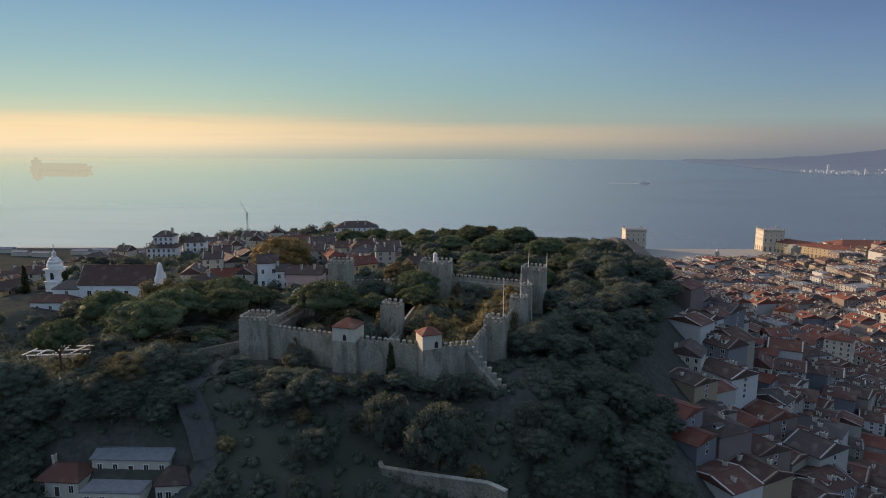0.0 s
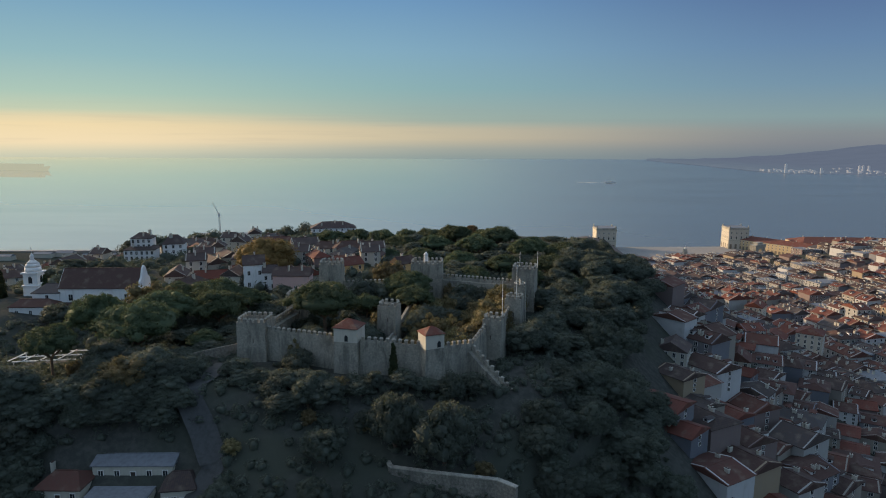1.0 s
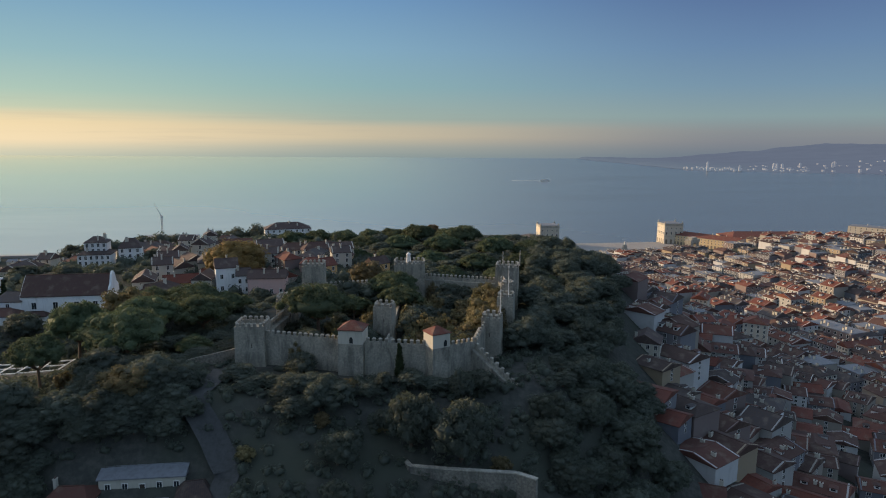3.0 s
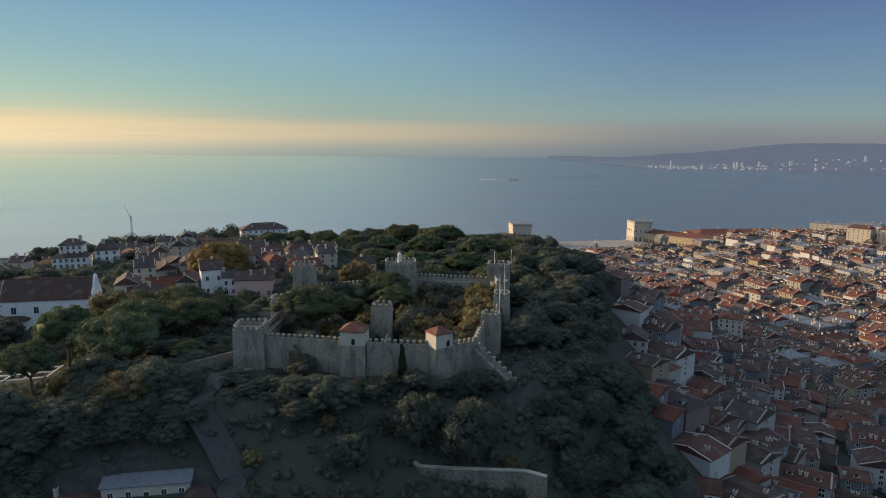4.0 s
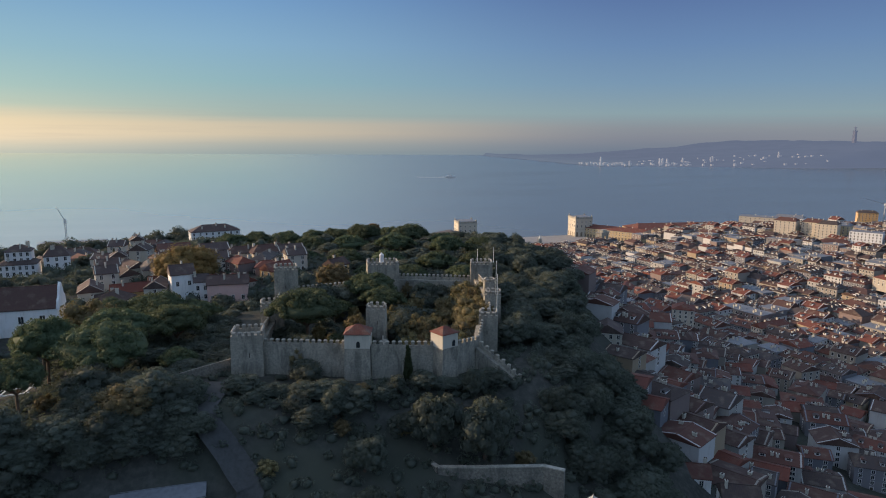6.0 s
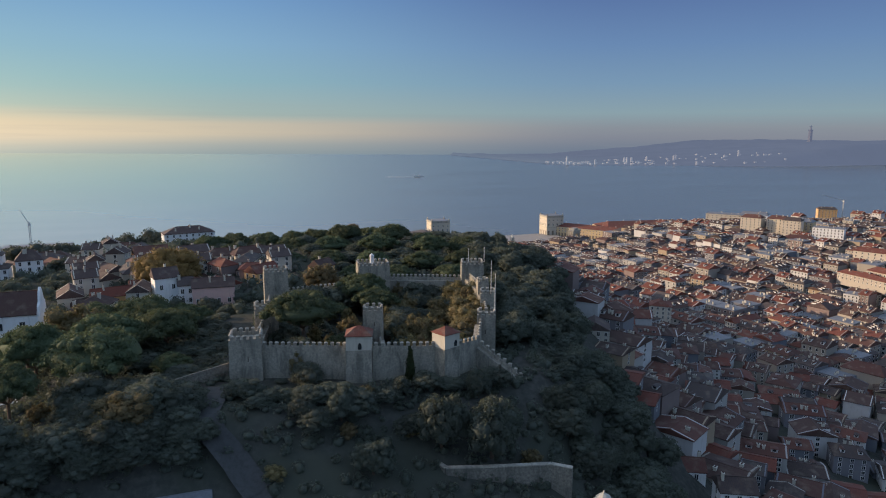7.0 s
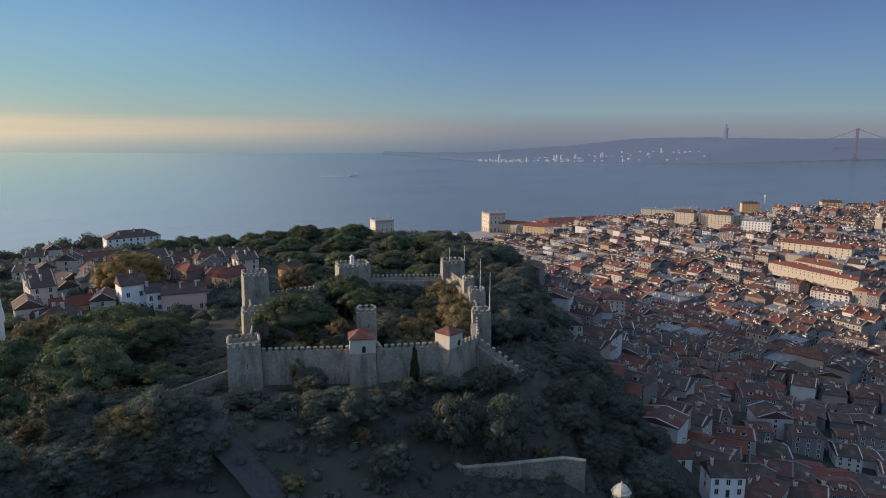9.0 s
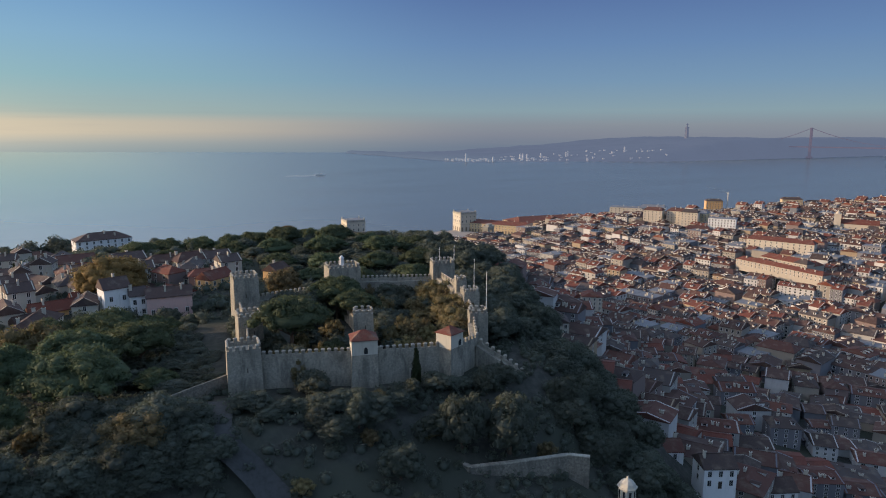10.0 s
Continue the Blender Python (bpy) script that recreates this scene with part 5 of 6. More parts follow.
def triumphal_arch():
    ob = thing("triumphal_arch", "pale stone arch at the head of the square", "arch", "", pose(460, 866, 4.0, 0, 0, 33) @ Matrix.Scale(0.85, 4))
    for x in (-9, 9):
        part("pier", Shape().box(-5, 5, -5, 5, -3, 20).mesh("pier", CAP), ob, pose(x, -10, 0))
    part("attic", Shape().box(-15, 15, -5.5, 5.5, 20, 26).box(-16, 16, -6.2, 6.2, 25, 25.7).box(-8, 8, -4, 4, 26, 29.5).mesh("attic", CAP), ob, pose(0, -10, 0))
    TAKEN.append((460, 858, 14))


triumphal_arch()

CHIADO = "hill buildings across the low town"


def block(x, y, turn, w, d, floors, label, wall, bays, sides=3, base=None, flat=False, roof=None, rise=3.5, hip=4.0, floor_h=3.5, dormers=0, chimneys=3):
    return built("apartment_building", x, y, turn, w, d, label, "apartment building", CHIADO, base, floors=floors, rise=rise, hip=0 if flat else hip, flat=flat, wall=wall, roof=roof,
                 bays=bays, sides=sides, floor_h=floor_h, dormers=dormers, chimneys=chimneys)


block(703, 806, -52, 52, 26, 6, "pale flat-roofed block on the far hill", CREAM, 8, base=26, flat=True)
block(742, 786, -52, 40, 26, 6, "grey mansard block on the far hill", WHITE, 7, base=26, roof=GREY_ROOF)
block(640, 690, -60, 26, 22, 7, "tall cream block with a red hipped roof", CREAM, 5, base=34)
block(662, 668, -60, 24, 22, 7, "tall cream apartment block, sunlit on one side", CREAM, 5, base=34)
block(652, 636, -60, 22, 20, 7, "tall cream block with rows of windows", CREAM, 5, base=36)
block(676, 640, -60, 24, 20, 7, "tall pale yellow block with a mansard roof", YELLOW, 5, base=33, roof=GREY_ROOF, dormers=3)
block(660, 590, -58, 34, 18, 7, "white modern block with a grid of windows", WHITE, 9, base=32, flat=True)
block(626, 602, -38, 30, 18, 4, "long low cream block with red roof", CREAM, 7, base=30)
block(520, 413, -93, 96, 13, 2, "very long cream palace wing with rows of windows", SAND, 22, 2, base=31.5, floor_h=3.1, roof=RED_ROOF, rise=2.6, chimneys=5)
block(548, 420, -93, 60, 16, 3, "long cream wing with a red tile roof", SAND, 14, 2, base=29, roof=RED_ROOF, chimneys=4)
block(534, 398, -93, 14, 12, 4, "square cream tower block on the palace wing", SAND, 3, 2, base=28)
block(606, 470, -70, 70, 16, 4, "long hillside block with a red roof", CREAM, 12, 2, base=34, roof=RED_ROOF)
block(972, 848, -40, 30, 18, 5, "orange building with a red roof on the far hill", OCHRE, 6, base=22)
block(1058, 748, -45, 34, 20, 5, "yellow building with a red roof on the far hill", YELLOW, 6, base=30)
block(1098, 722, -45, 40, 18, 4, "orange building with a red roof on the far hill", OCHRE, 6, base=28)


def hill_church():
    ob = thing("hill_church", "pale church with a square belfry on the hill", "church", "", pose(818, 528, 36, 0, 0, -60))
    part("wall", wall_mesh(46, 16, 12, 5, True, CREAM), ob, pose(26, 0, 0))
    part("roof", roof_mesh(45, 16, 12, 5, 0, RED_ROOF), ob, pose(26, 0, 0))
    part("belfry", Shape().box(-4, 4, -4, 4, -4, 24).box(-4.5, 4.5, -4.5, 4.5, 24, 25).tube(0, 0, 25, 30, 3.4, 0.4, 8).mesh("belfry", CREAM), ob, pose(0, -6, 0))
    for i in range(6):
        part("window", WINDOW, ob, pose(8 + i * 7, -8, 6))
    TAKEN.append((830, 520, 24))


hill_church()

# templates for the streets of the low town: row houses with their fronts to -y
TOWN = []
for i, (w, d, floors, rise, hip, bays, sides, chim, dorm, roof, parapet) in enumerate(((11, 12, 3, 3.2, 0, 3, 1, 2, 0, None, 0.3), (9, 11, 3, 3.0, 0, 2, 1, 1, 1, None, 0.28), (13, 12, 4, 3.4, 3.5, 3, 1, 2, 2, None, 0),
                                                                                        (10, 10, 2, 2.8, 0, 3, 1, 1, 0, RED_ROOF, 0), (12, 13, 4, 3.6, 0, 3, 1, 2, 2, None, 0.3), (8, 10, 3, 2.8, 0, 2, 1, 1, 0, None, 0.26))):
    t = thing("town_house", "plastered town house with a clay tile roof", "house", "houses of the low town")
    house_parts(t, w, d, floors, rise, hip, bays=bays, sides=sides, chimneys=chim, dormers=dorm, roof=roof, parapet=parapet, seed=90 + i)
    TOWN.append((t, w, d))
QUARTER = []
for i, (w, d, floors, rise, hip, bays, sides, chim, roof, parapet) in enumerate(((14, 10, 2, 3.0, 0, 3, 1, 1, DARK_ROOF, 0.25), (19, 11, 2, 3.2, 4.5, 4, 2, 2, ROOF, 0), (11, 9, 1, 2.8, 0, 2, 1, 1, RED_ROOF, 0.25), (10, 9, 3, 2.8, 0, 2, 1, 2, DARK_ROOF, 0.3), (16, 12, 1, 3.4, 0, 2, 0, 1, ROOF, 0), (12, 10, 2, 2.6, 3.5, 2, 1, 2, RED_ROOF, 0))):
    t = thing("quarter_template", "plastered old-quarter house with a clay tile roof", "house", "houses of the old quarter")
    house_parts(t, w, d, floors, rise, hip, floor_h=2.8, wall=(GUARD, CREAM, SAND, GUARD, OCHRE, WALLS)[i], bays=bays, sides=sides, chimneys=chim, roof=roof, parapet=parapet, seed=290 + i)
    QUARTER.append((t, w, d))
FAR_WINDOW = Shape().faces([(x, y, z) for y, f in ((-0.1, 0.18), (-0.05, 0.0)) for x, z in ((-0.58 - f, -f), (0.58 + f, -f), (0.58 + f, 1.9 + f), (-0.58 - f, 1.9 + f))], [(0, 1, 5, 4), (1, 2, 6, 5), (2, 3, 7, 6), (3, 0, 4, 7)])
FAR_WINDOW.f.append((4, 5, 6, 7))
FAR_WINDOW.s.append(1)
FAR_WINDOW = FAR_WINDOW.mesh("window", FRAME, GLASS)
FAR_TOWN = []
for i, (w, d, floors, rise, hip, dorm, chim, flat, roof, parapet) in enumerate(((13, 13, 4, 3.6, 0, 2, 3, False, None, 0.3), (17, 14, 4, 3.8, 4, 3, 2, False, None, 0), (11, 13, 5, 3.4, 0, 1, 2, False, RED_ROOF, 0.25), (14, 14, 4, 1, 0, 0, 3, True, None, 0),
                                                                                (18, 13, 4, 3.4, 0, 3, 3, False, None, 0.3), (9, 12, 3, 3.0, 0, 1, 2, False, None, 0.3), (12, 11, 3, 3.2, 3, 1, 2, False, None, 0))):
    t = thing("town_block", "plastered city block house under clay tiles", "house", "blocks of the low town")
    house_parts(t, w, d, floors, rise, hip, bays=0, sides=0, chimneys=chim, dormers=dorm, flat=flat, roof=roof, door=False, floor_h=3.4, parapet=parapet, seed=190 + i)
    bays = max(3, round(w / 3.2))
    for k in range(bays):
        for f in range(floors):
            part("window", FAR_WINDOW, t, pose(w * ((k + 0.5) / bays - 0.5), -d / 2, f * 3.4 + 0.8))
            if k < 3:
                part("window", FAR_WINDOW, t, pose(-w / 2, d * ((k + 0.5) / 3 - 0.5), f * 3.4 + 0.8, 0, 0, -90))
    FAR_TOWN.append((t, w, d))

FAR_STUFF = {WALLS: 0, CREAM: 8, OCHRE: 9, GUARD: 10, FRAME: 1, ROOF: 2, GLASS: 3, WHITE: 4, RED_ROOF: 5, GREY_ROOF: 6, DOOR: 3, DARK_ROOF: 7, SAND: 11}


def flat_template(t):
    """The template's parts as one set of points, faces and material slots."""
    verts, faces, slots = [], [], []
    for ob in t.children:
        m = ob.matrix_basis
        o = len(verts)
        verts += [tuple(m @ v.co) for v in ob.data.vertices]
        for p in ob.data.polygons:
            faces.append(tuple(i + o for i in p.vertices))
            slots.append(FAR_STUFF[ob.data.materials[p.material_index]])
    return np.array(verts), faces, slots


def joined(name, label, plan):
    """Many far houses as one mesh."""
    cache, verts, faces, slots, o = {}, [], [], [], 0
    for t, m in plan:
        if t not in cache:
            cache[t] = flat_template(t)
        v, f, s = cache[t]
        a = np.array(m)
        verts.append(v @ a[:3, :3].T + a[:3, 3])
        faces += [tuple(i + o for i in p) for p in f]
        slots += s
        o += len(v)
    me = mesh_of(name, np.concatenate(verts).tolist(), faces, FAR_WALLS, FRAME, FAR_ROOF, GLASS, WHITE, RED_ROOF, GREY_ROOF, DARK_ROOF, CREAM, OCHRE, GUARD, SAND, slots=slots)
    return tagged(new(name, me), label, "houses", kind="stuff")


def lanes():
    """Crooked lanes at the foot of the hill: uneven terraces of houses back to back."""
    r = random.Random(77)
    plan = []
    for row in range(-20, 36):
        ux, uy = math.cos(radians(-48)), math.sin(radians(-48))
        off = (row // 2) * 36.0 + (row % 2) * 15.0
        s = -420.0 + r.uniform(0, 8)
        tall = r.uniform(0.5, 0.75)
        while s < 420:
            t, w, d = r.choice(TOWN)
            k, deep = r.uniform(0.9, 1.55), r.uniform(1.0, 1.4)
            s += w * k / 2
            wave = 7 * math.sin(s / 38 + row // 2) + 4 * math.sin(s / 13 + row)
            x = 190 + ux * s - uy * (off + wave) + r.uniform(-1.5, 1.5)
            y = 250 + uy * s + ux * (off + wave) + r.uniform(-1.5, 1.5)
            s += w * k / 2 + (r.uniform(-0.1, 0.4) if r.random() < 0.8 else r.uniform(3, 10))
            if r.random() < 0.3:
                tall = r.uniform(0.42, 0.85)
            e = 12 + max(0, y - 146) * 0.5
            seen = math.degrees(math.atan2(x + 60, y - 10)) < 66 and y > 118
            if not seen or x < max(min(e, 130) + 14, wood_edge(y) + (11 if y < 250 else 8)) or (y < 190 and x < 78) or math.hypot(x + 50, y) > 455 or not free(x, y, 5.2) or y > 620:
                continue
            around = -48 + 12 * math.cos(s / 38 + row // 2) + r.uniform(-11, 11) + (180 if row % 2 else 0) + (r.choice((90, -90)) if r.random() < 0.24 else 0)
            plan.append((t, pose(x, y, height(x, y) - 0.4, 0, 0, around) @ Matrix.Diagonal((k, deep, tall * r.uniform(0.85, 1.15), 1))))
    return plan


def streets():
    """The regular streets further out: long terraces running down to the river, two and two back to back."""
    r = random.Random(78)
    plan = []
    turn = -80.0
    ux, uy = math.cos(radians(turn)), math.sin(radians(turn))
    for row in range(-24, 84):
        s = -760.0 + r.uniform(0, 9)
        off = (row // 2) * 36.0 + (row % 2) * 14.0
        tall = r.uniform(0.7, 0.9)
        block = 0.0
        while s < 520:
            t, w, d = r.choice(FAR_TOWN)
            k = r.uniform(0.75, 1.45)
            s += w * k / 2
            x = 300 + ux * s - uy * (off + 6 * math.sin(s / 60 + row // 2)) + r.uniform(-1.4, 1.4)
            y = 450 + uy * s + ux * off + r.uniform(-0.7, 0.7)
            s += w * k / 2 + 0.1
            block += w * k
            if block > 75:
                s, block, tall = s + r.uniform(7, 11), 0.0, r.uniform(0.66, 0.92)
            far = math.hypot(x + 50, y)
            if far < 440 or y > float(shore(x)) - 28 or not (-30 < math.degrees(math.atan2(x + 95, y - 21)) < 66) or (y > 800 and x < 190):
                continue
            if x < 150 or far > 1720 or not free(x, y, 5.4) or (290 < x < 500 and y > 836):
                continue
            around = turn + 5 * math.sin(row * 1.3 + s / 90) + r.uniform(-5, 5) + (180 if row % 2 else 0) + (90 if r.random() < 0.16 else 0)
            up = tall * r.uniform(0.78, 1.22) * (0.66 if y > 600 and 150 < x < 520 else 1.0)
            plan.append((t, pose(x, y, height(x, y), 0, 0, around) @ Matrix.Diagonal((k, r.uniform(1.1, 1.36), up, 1))))
    return plan


def quarter():
    """Fills the old quarter on the hilltop and the slope down to the docks."""
    r = random.Random(79)
    plan = []
    for i in range(2400):
        x, y = r.uniform(-420, -20) if i < 1500 else r.uniform(-130, -20), r.uniform(288, 880) if i < 1500 else r.uniform(300, 380)
        if x > -30 - max(0, 330 - y) * 0.4 or not free(x, y, 6.6 if i < 1500 else 5.0) or in_castle(x, y, 10):
            continue
        if (-195 < x < -120 and 300 < y < 376) or (y > 430 and -125 < x < -35 and r.random() < 0.55) or r.random() < 0.3:
            continue
        if y > 640 and r.random() < 0.4:
            continue
        if (470 < y < 556 and -112 < x < -40) or (-54 < x < -28 and y < 320) or (x > -66 and y > 372):
            continue
        t, w, d = r.choice(QUARTER)
        k = r.uniform(0.85, 1.15)
        plan.append((t, pose(x, y, height(x, y) - 0.6, 0, 0, r.choice((0, 12, -12, -60, 75, -80)) + r.uniform(-8, 8)) @ Matrix.Diagonal((k, k * r.uniform(0.9, 1.1), r.uniform(0.8, 1.05), 1))))
        TAKEN.append((x, y, 6.0))
    return plan


def settle(plan, heart, count, name, label, group, rest_name, rest_label):
    """The houses nearest to a place become things of their own, the others one far mass."""
    plan.sort(key=lambda p: (p[1].translation.xy - Vector(heart)).length)
    for t, m in plan[:count]:
        ob = copy_thing(t, m)
        ob.name = name
        tagged(ob, label, "house", group)
    if len(plan) > count:
        joined(rest_name, rest_label, plan[count:])


def near_town():
    built("house", 78.6, 147.8, -28, 10.5, 9, "white house with a tile roof at the hill's foot", base=60.4, floors=2, rise=2.8, wall=WHITE, bays=3, chimneys=1, group="houses of the low town")
    built("house", 77.0, 168.0, -28, 12, 9, "white house with broad tile roof and pale wall", base=57.4, floors=2, rise=2.6, wall=WHITE, bays=2, chimneys=1, group="houses of the low town")
    built("house", 99.0, 255.0, 58, 12, 13, "pale gabled house beside the wooded slope", base=74.5, floors=3, rise=3.4, wall=GUARD, roof=DARK_ROOF, bays=3, sides=4, chimneys=1, group="houses of the low town")
    built("house", 152.0, 302.0, 60, 13, 12, "pale gabled house with dark windows", base=53.0, floors=3, rise=4.0, wall=CREAM, bays=4, sides=3, chimneys=1, group="houses of the low town")
    built("house", 121.0, 153.0, -26, 11.5, 10, "white house with a red tile roof above the lanes", base=37.5, floors=2, rise=3.0, wall=WHITE, bays=3, chimneys=1, group="houses of the low town")
    sunny = dict(wall=CREAM, roof=RED_ROOF, sides=4, group="houses of the low town")
    built("house", 241.0, 383.0, 52, 14, 15, "sunlit cream house with a red hipped roof", base=37.0, floors=4, rise=3.2, hip=4, bays=4, chimneys=2, **sunny)
    built("house", 222.0, 392.0, 52, 13, 16, "low house with a broad sunlit red roof", base=35.0, floors=3, rise=3.6, bays=3, chimneys=1, **sunny)
    built("house", 213.0, 408.0, 52, 13, 16, "low house with a broad sunlit red roof", base=35.0, floors=3, rise=3.6, bays=3, chimneys=1, **sunny)
    built("house", 262.0, 487.0, 50, 16, 13, "sunlit cream house with a long red roof", base=30.0, floors=3, rise=3.4, bays=4, chimneys=2, **sunny)
    built("house", 322.0, 385.0, 8, 30, 9, "long low house with a bright red roof", base=20.0, floors=3, rise=2.6, bays=8, chimneys=2, **sunny)


near_town()
settle(quarter(), (-75, 340), 50, "quarter_house", "plastered old-quarter house with a clay tile roof", "houses of the old quarter", "far_quarter", "jumbled tile-roofed houses falling to the docks")


def gardens():
    """Bushes and small trees between the houses of the old quarter: too many to count."""
    r = np.random.default_rng(18)
    verts, faces, o, made = [], [], 0, 0
    ball = SMALL_BALL
    for i in range(5200):
        x, y = r.uniform(-300, -28), r.uniform(240 if i % 3 == 0 else 284, 700)
        if not free(x, y, 0.6) or in_castle(x, y, 6) or (-150 < x < -110 and 320 < y < 372 and r.random() < 0.4):
            continue
        size = r.uniform(1.2, 3.4)
        at = np.array([x, y, height(x, y) + size * 0.6])
        v = ball[0] * (1 + 0.25 * r.normal(size=(len(ball[0]), 1)).clip(-1.3, 1.3)) * np.array([size, size, size * r.uniform(0.7, 1.2)]) * 0.85 + at
        verts.append(v)
        faces += [tuple(k + o for k in f) for f in ball[1]]
        o += len(v)
        n = r.normal(size=(110, 3))
        n[:, 2] = np.abs(n[:, 2])
        n /= np.linalg.norm(n, axis=1, keepdims=True)
        tip = n * size * r.uniform(0.8, 1.2, (110, 1)) + at
        a, b = np.cross(n, r.normal(size=n.shape)) * 0.4, r.normal(size=n.shape) * 0.35
        verts.append(np.stack([tip - a, tip + b, tip + a], 1).reshape(-1, 3))
        faces += [(o + 3 * k, o + 3 * k + 1, o + 3 * k + 2) for k in range(110)]
        o += 330
        made += 1
        if made > 1300:
            break
    tagged(new("garden_growth", mesh_of("garden_growth", np.concatenate(verts).tolist(), faces, LEAF, smooth=True)), "dark bushes and small trees between the houses", "bushes", kind="stuff")


gardens()
settle(lanes(), (80, 170), 136, "town_house", "plastered town house with a clay tile roof", "houses of the low town", "lane_houses", "dense tile-roofed houses along crooked lanes")
settle(streets(), (250, 480), 0, "town_block", "", "", "street_houses", "dense tile-roofed city blocks reaching to the river")


# ---- cranes, ships, the far bank ----
def docks():
    """Low sheds along the quay below the old quarter."""
    r = random.Random(33)
    for i in range(14):
        x, y = -250 - 34 * i + r.uniform(-6, 6), r.uniform(890, 935)
        built("dock_shed", x, y, r.uniform(-6, 6), r.uniform(22, 30), 12, "low pale dock shed on the quay", "shed", "dock sheds", base=height(x, y), floors=1, rise=2.2, wall=GUARD, roof=GREY_ROOF, bays=0, sides=0, chimneys=0, door=False, floor_h=5.0)


docks()


def crane(x, y, z, lean, label):
    ob = thing("tower_crane", label, "crane", "tower cranes", pose(x, y, z))
    s = Shape()
    for a, b in ((-0.6, -0.6), (0.6, -0.6), (0.6, 0.6), (-0.6, 0.6)):
        s.box(a - 0.12, a + 0.12, b - 0.12, b + 0.12, -10, 24)
    for i in range(17):
        z = -10 + 2 * i
        s.box(-0.7, 0.7, -0.7, -0.55, z, z + 0.2).box(-0.7, 0.7, 0.55, 0.7, z, z + 0.2)
        s.box(-0.7, -0.55, -0.7, 0.7, z + 1, z + 1.2)
    part("mast", s.mesh("mast", STEEL), ob)
    part("cab", Shape().box(-1.1, 1.1, -1.1, 1.1, 20, 22.4).mesh("cab", FRAME), ob)
    j = Shape()
    limb(j, (0, 0, 22), lean, 0.4, 0.2, 6)
    part("jib", j.mesh("jib", STEEL), ob)


crane(-219, 728, 62, (-6, -2, 36), "slim pale tower crane on a building site")
crane(987, 829, 34, (-40, 12, 33), "slim tower crane above the roofs of the far hill")
site = built("building_site", -217, 745, 0, 60, 20, "long unfinished flat-roofed building under the crane", category="building", base=50, floors=3, rise=1, flat=True, wall=CREAM, bays=9, chimneys=0, group="hillside blocks")


def ferry():
    ob = thing("ferry", "small white ferry with a foaming wake", "ferry", "", pose(738, 2421, 0, 0, 0, -18) @ Matrix.Scale(0.66, 4))
    hull = Shape().faces([(-24, -5, -1), (22, -5, -1), (30, 0, -1), (22, 5, -1), (-24, 5, -1), (-24, -5.5, 5), (22, -5.5, 5), (33, 0, 6), (22, 5.5, 5), (-24, 5.5, 5)],
                         [(0, 1, 6, 5), (1, 2, 7, 6), (2, 3, 8, 7), (3, 4, 9, 8), (4, 0, 5, 9), (5, 6, 7, 8, 9)])
    part("hull", hull.mesh("hull", FRAME), ob)
    part("deckhouse", Shape().box(-20, 14, -4, 4, 5, 10).box(2, 12, -3, 3, 10, 13).mesh("deckhouse", FRAME), ob)
    wake = Shape().faces([(-24, -4, 0.4), (-24, 4, 0.4), (-110, 9, 0.3), (-110, -9, 0.3), (-190, 2, 0.3), (-190, -8, 0.3)], [(0, 3, 2, 1), (3, 5, 4, 2)])
    part("wake", wake.mesh("wake", FOAM), ob)


ferry()


def cargo_ship():
    ob = thing("cargo_ship", "long hazy cargo ship anchored in the river", "ship", "", pose(-1900, 3280, 0, 0, 0, -13))
    part("hull", Shape().faces([(-165, -18, 0), (150, -18, 0), (172, 0, 0), (150, 18, 0), (-165, 18, 0), (-168, -20, 18), (156, -20, 18), (190, 0, 24), (156, 20, 18), (-168, 20, 18)],
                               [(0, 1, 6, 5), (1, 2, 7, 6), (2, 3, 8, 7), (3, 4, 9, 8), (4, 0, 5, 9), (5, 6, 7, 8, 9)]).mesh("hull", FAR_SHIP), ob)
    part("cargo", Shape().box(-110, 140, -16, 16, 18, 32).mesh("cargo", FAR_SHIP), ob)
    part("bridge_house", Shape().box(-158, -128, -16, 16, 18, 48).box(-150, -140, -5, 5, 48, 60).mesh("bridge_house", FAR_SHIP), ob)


cargo_ship()


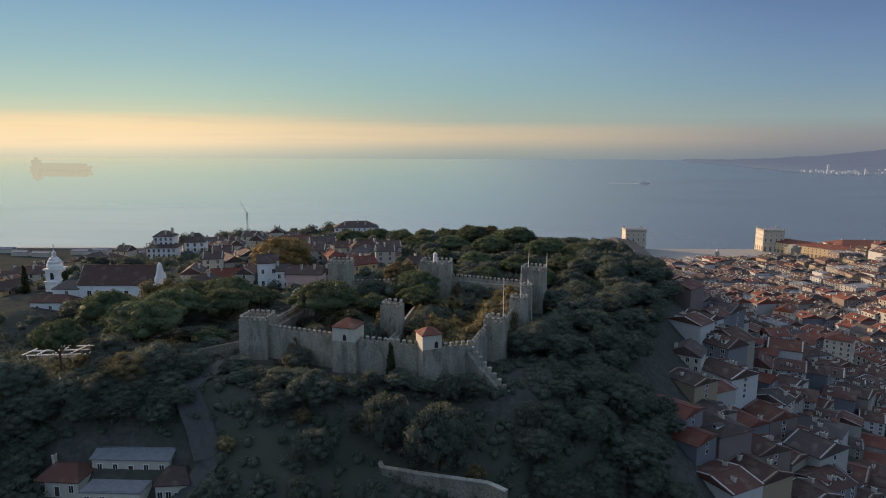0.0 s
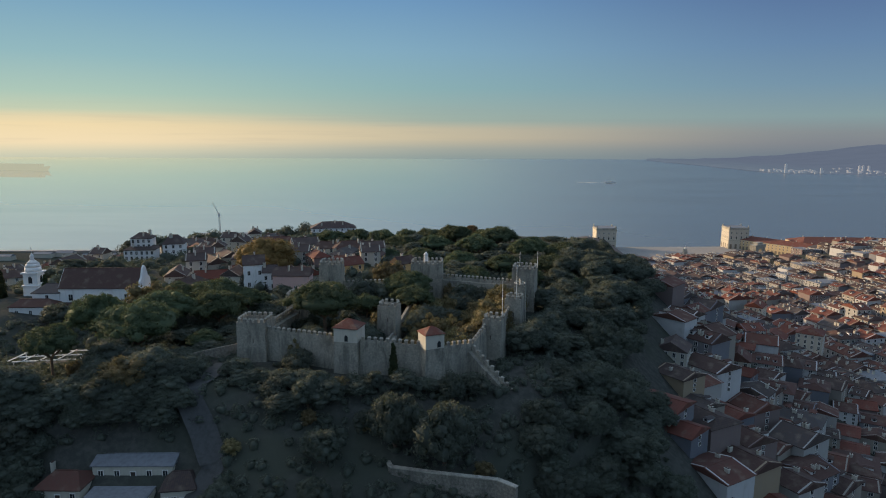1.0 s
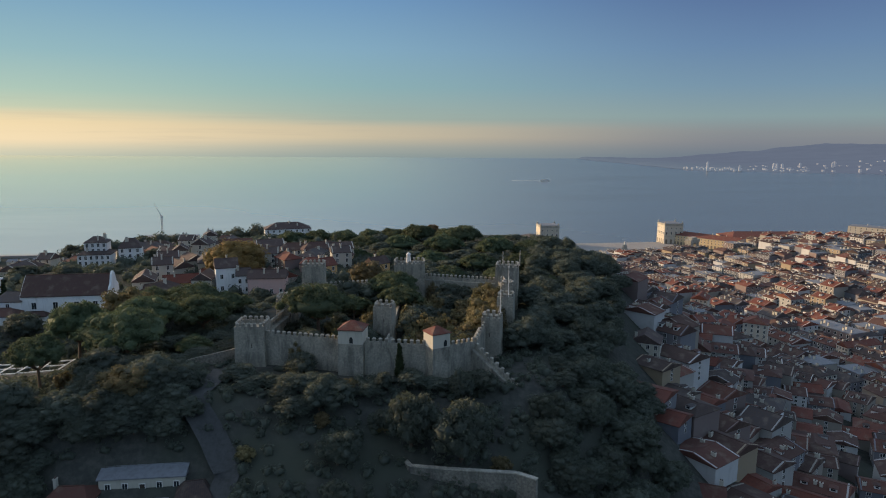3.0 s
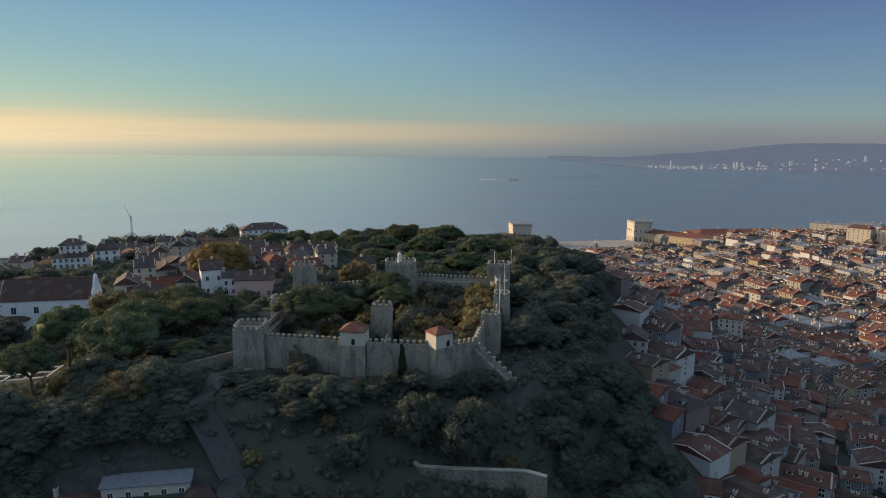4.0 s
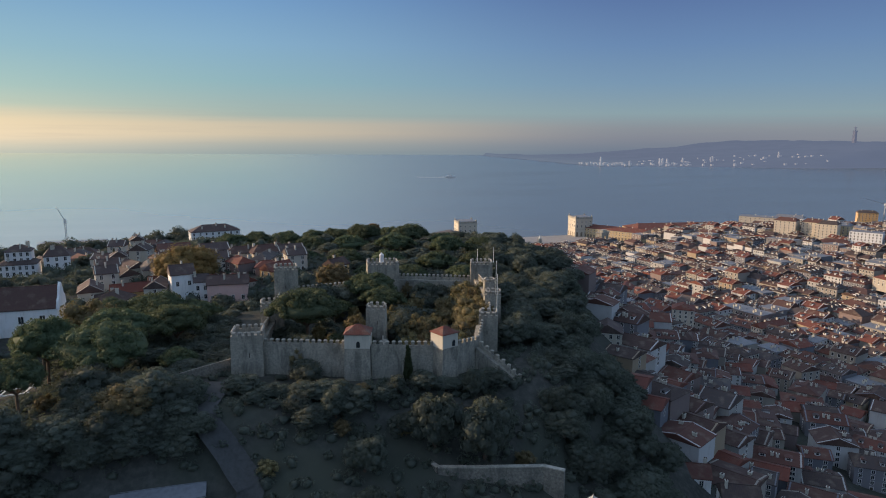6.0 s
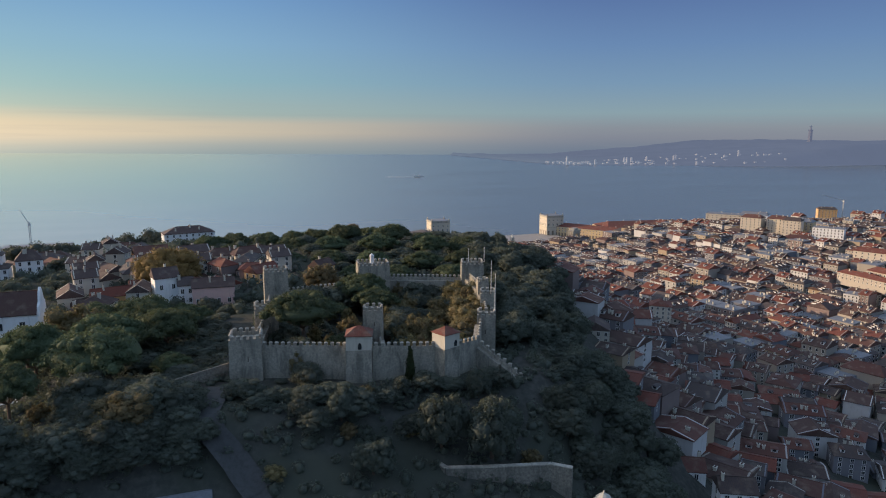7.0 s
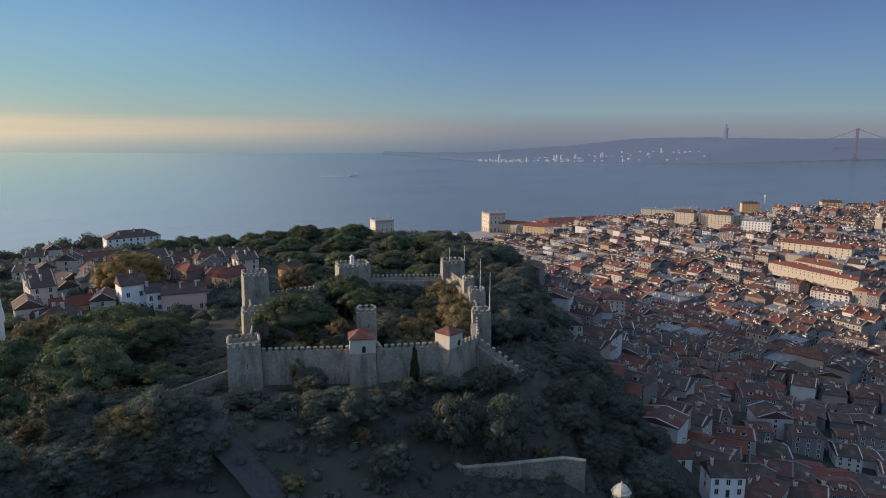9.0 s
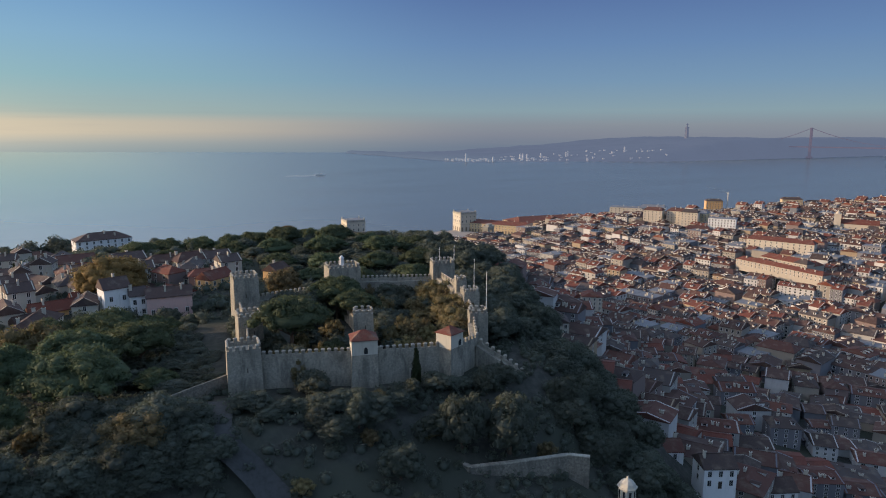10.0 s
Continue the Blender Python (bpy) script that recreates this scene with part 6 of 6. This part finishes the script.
def far_town():
    r = random.Random(91)
    spots = []
    for i in range(130):
        x = r.choice((r.gauss(1900, 90), r.uniform(1750, 2300), r.uniform(2200, 3000)))
        inland = r.uniform(8, 220) if x < 2150 else r.uniform(60, 560)
        spots.append((max(x, 1700), float(far_shore(max(x, 1700))) + inland, r.uniform(5, 16), r.uniform(7, 12), r.uniform(2, 7)))
    for x, y, w, d, h in spots:
        if y > 4700:
            continue
        z = float(far_ground(x, y))
        ob = thing("far_building", "pale hazy building on the far bank", "building", "far bank town", pose(x, y, z - 4, 0, 0, r.uniform(-20, 20)))
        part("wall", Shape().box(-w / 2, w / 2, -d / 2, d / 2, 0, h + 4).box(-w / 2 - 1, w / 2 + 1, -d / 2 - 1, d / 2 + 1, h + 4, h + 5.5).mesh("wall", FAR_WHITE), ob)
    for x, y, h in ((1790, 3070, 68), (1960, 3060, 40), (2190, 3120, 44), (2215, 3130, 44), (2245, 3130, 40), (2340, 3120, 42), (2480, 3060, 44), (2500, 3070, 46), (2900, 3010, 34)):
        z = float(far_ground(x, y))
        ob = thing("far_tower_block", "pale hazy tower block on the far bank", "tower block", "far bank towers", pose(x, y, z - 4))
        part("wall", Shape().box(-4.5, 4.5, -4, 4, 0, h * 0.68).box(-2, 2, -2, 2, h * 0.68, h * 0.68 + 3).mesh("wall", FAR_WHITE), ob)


far_town()


def tall_monument():
    ob = thing("hilltop_monument", "tall hazy pylon monument with statue on top", "monument", "", pose(3620, 3157, 112))
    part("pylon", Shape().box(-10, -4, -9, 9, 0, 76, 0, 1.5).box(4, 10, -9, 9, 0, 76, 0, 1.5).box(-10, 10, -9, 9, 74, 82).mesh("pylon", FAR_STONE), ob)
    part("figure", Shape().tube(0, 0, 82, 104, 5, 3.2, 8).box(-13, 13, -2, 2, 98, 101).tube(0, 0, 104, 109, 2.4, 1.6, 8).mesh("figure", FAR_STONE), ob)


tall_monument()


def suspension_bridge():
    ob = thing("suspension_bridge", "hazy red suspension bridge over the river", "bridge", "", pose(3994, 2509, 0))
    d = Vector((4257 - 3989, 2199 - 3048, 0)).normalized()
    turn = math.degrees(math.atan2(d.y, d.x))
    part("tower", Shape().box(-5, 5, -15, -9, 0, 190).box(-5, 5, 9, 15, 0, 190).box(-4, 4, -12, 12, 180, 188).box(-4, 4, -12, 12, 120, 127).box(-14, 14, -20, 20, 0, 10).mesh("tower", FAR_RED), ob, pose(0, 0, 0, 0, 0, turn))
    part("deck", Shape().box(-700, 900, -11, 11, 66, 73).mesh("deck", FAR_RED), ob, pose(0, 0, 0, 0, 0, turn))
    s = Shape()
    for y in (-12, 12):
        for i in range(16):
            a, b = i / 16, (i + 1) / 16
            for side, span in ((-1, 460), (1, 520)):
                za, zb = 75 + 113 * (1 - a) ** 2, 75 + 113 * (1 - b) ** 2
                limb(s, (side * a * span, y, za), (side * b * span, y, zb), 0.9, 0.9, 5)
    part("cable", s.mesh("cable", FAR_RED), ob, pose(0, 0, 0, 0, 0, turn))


suspension_bridge()

for spare in [*TEMPLATES, *[t for t, w, d in TOWN], *[t for t, w, d in QUARTER], *[t for t, w, d in FAR_TOWN]]:
    for ob in (*spare.children_recursive, spare):
        bpy.data.objects.remove(ob)
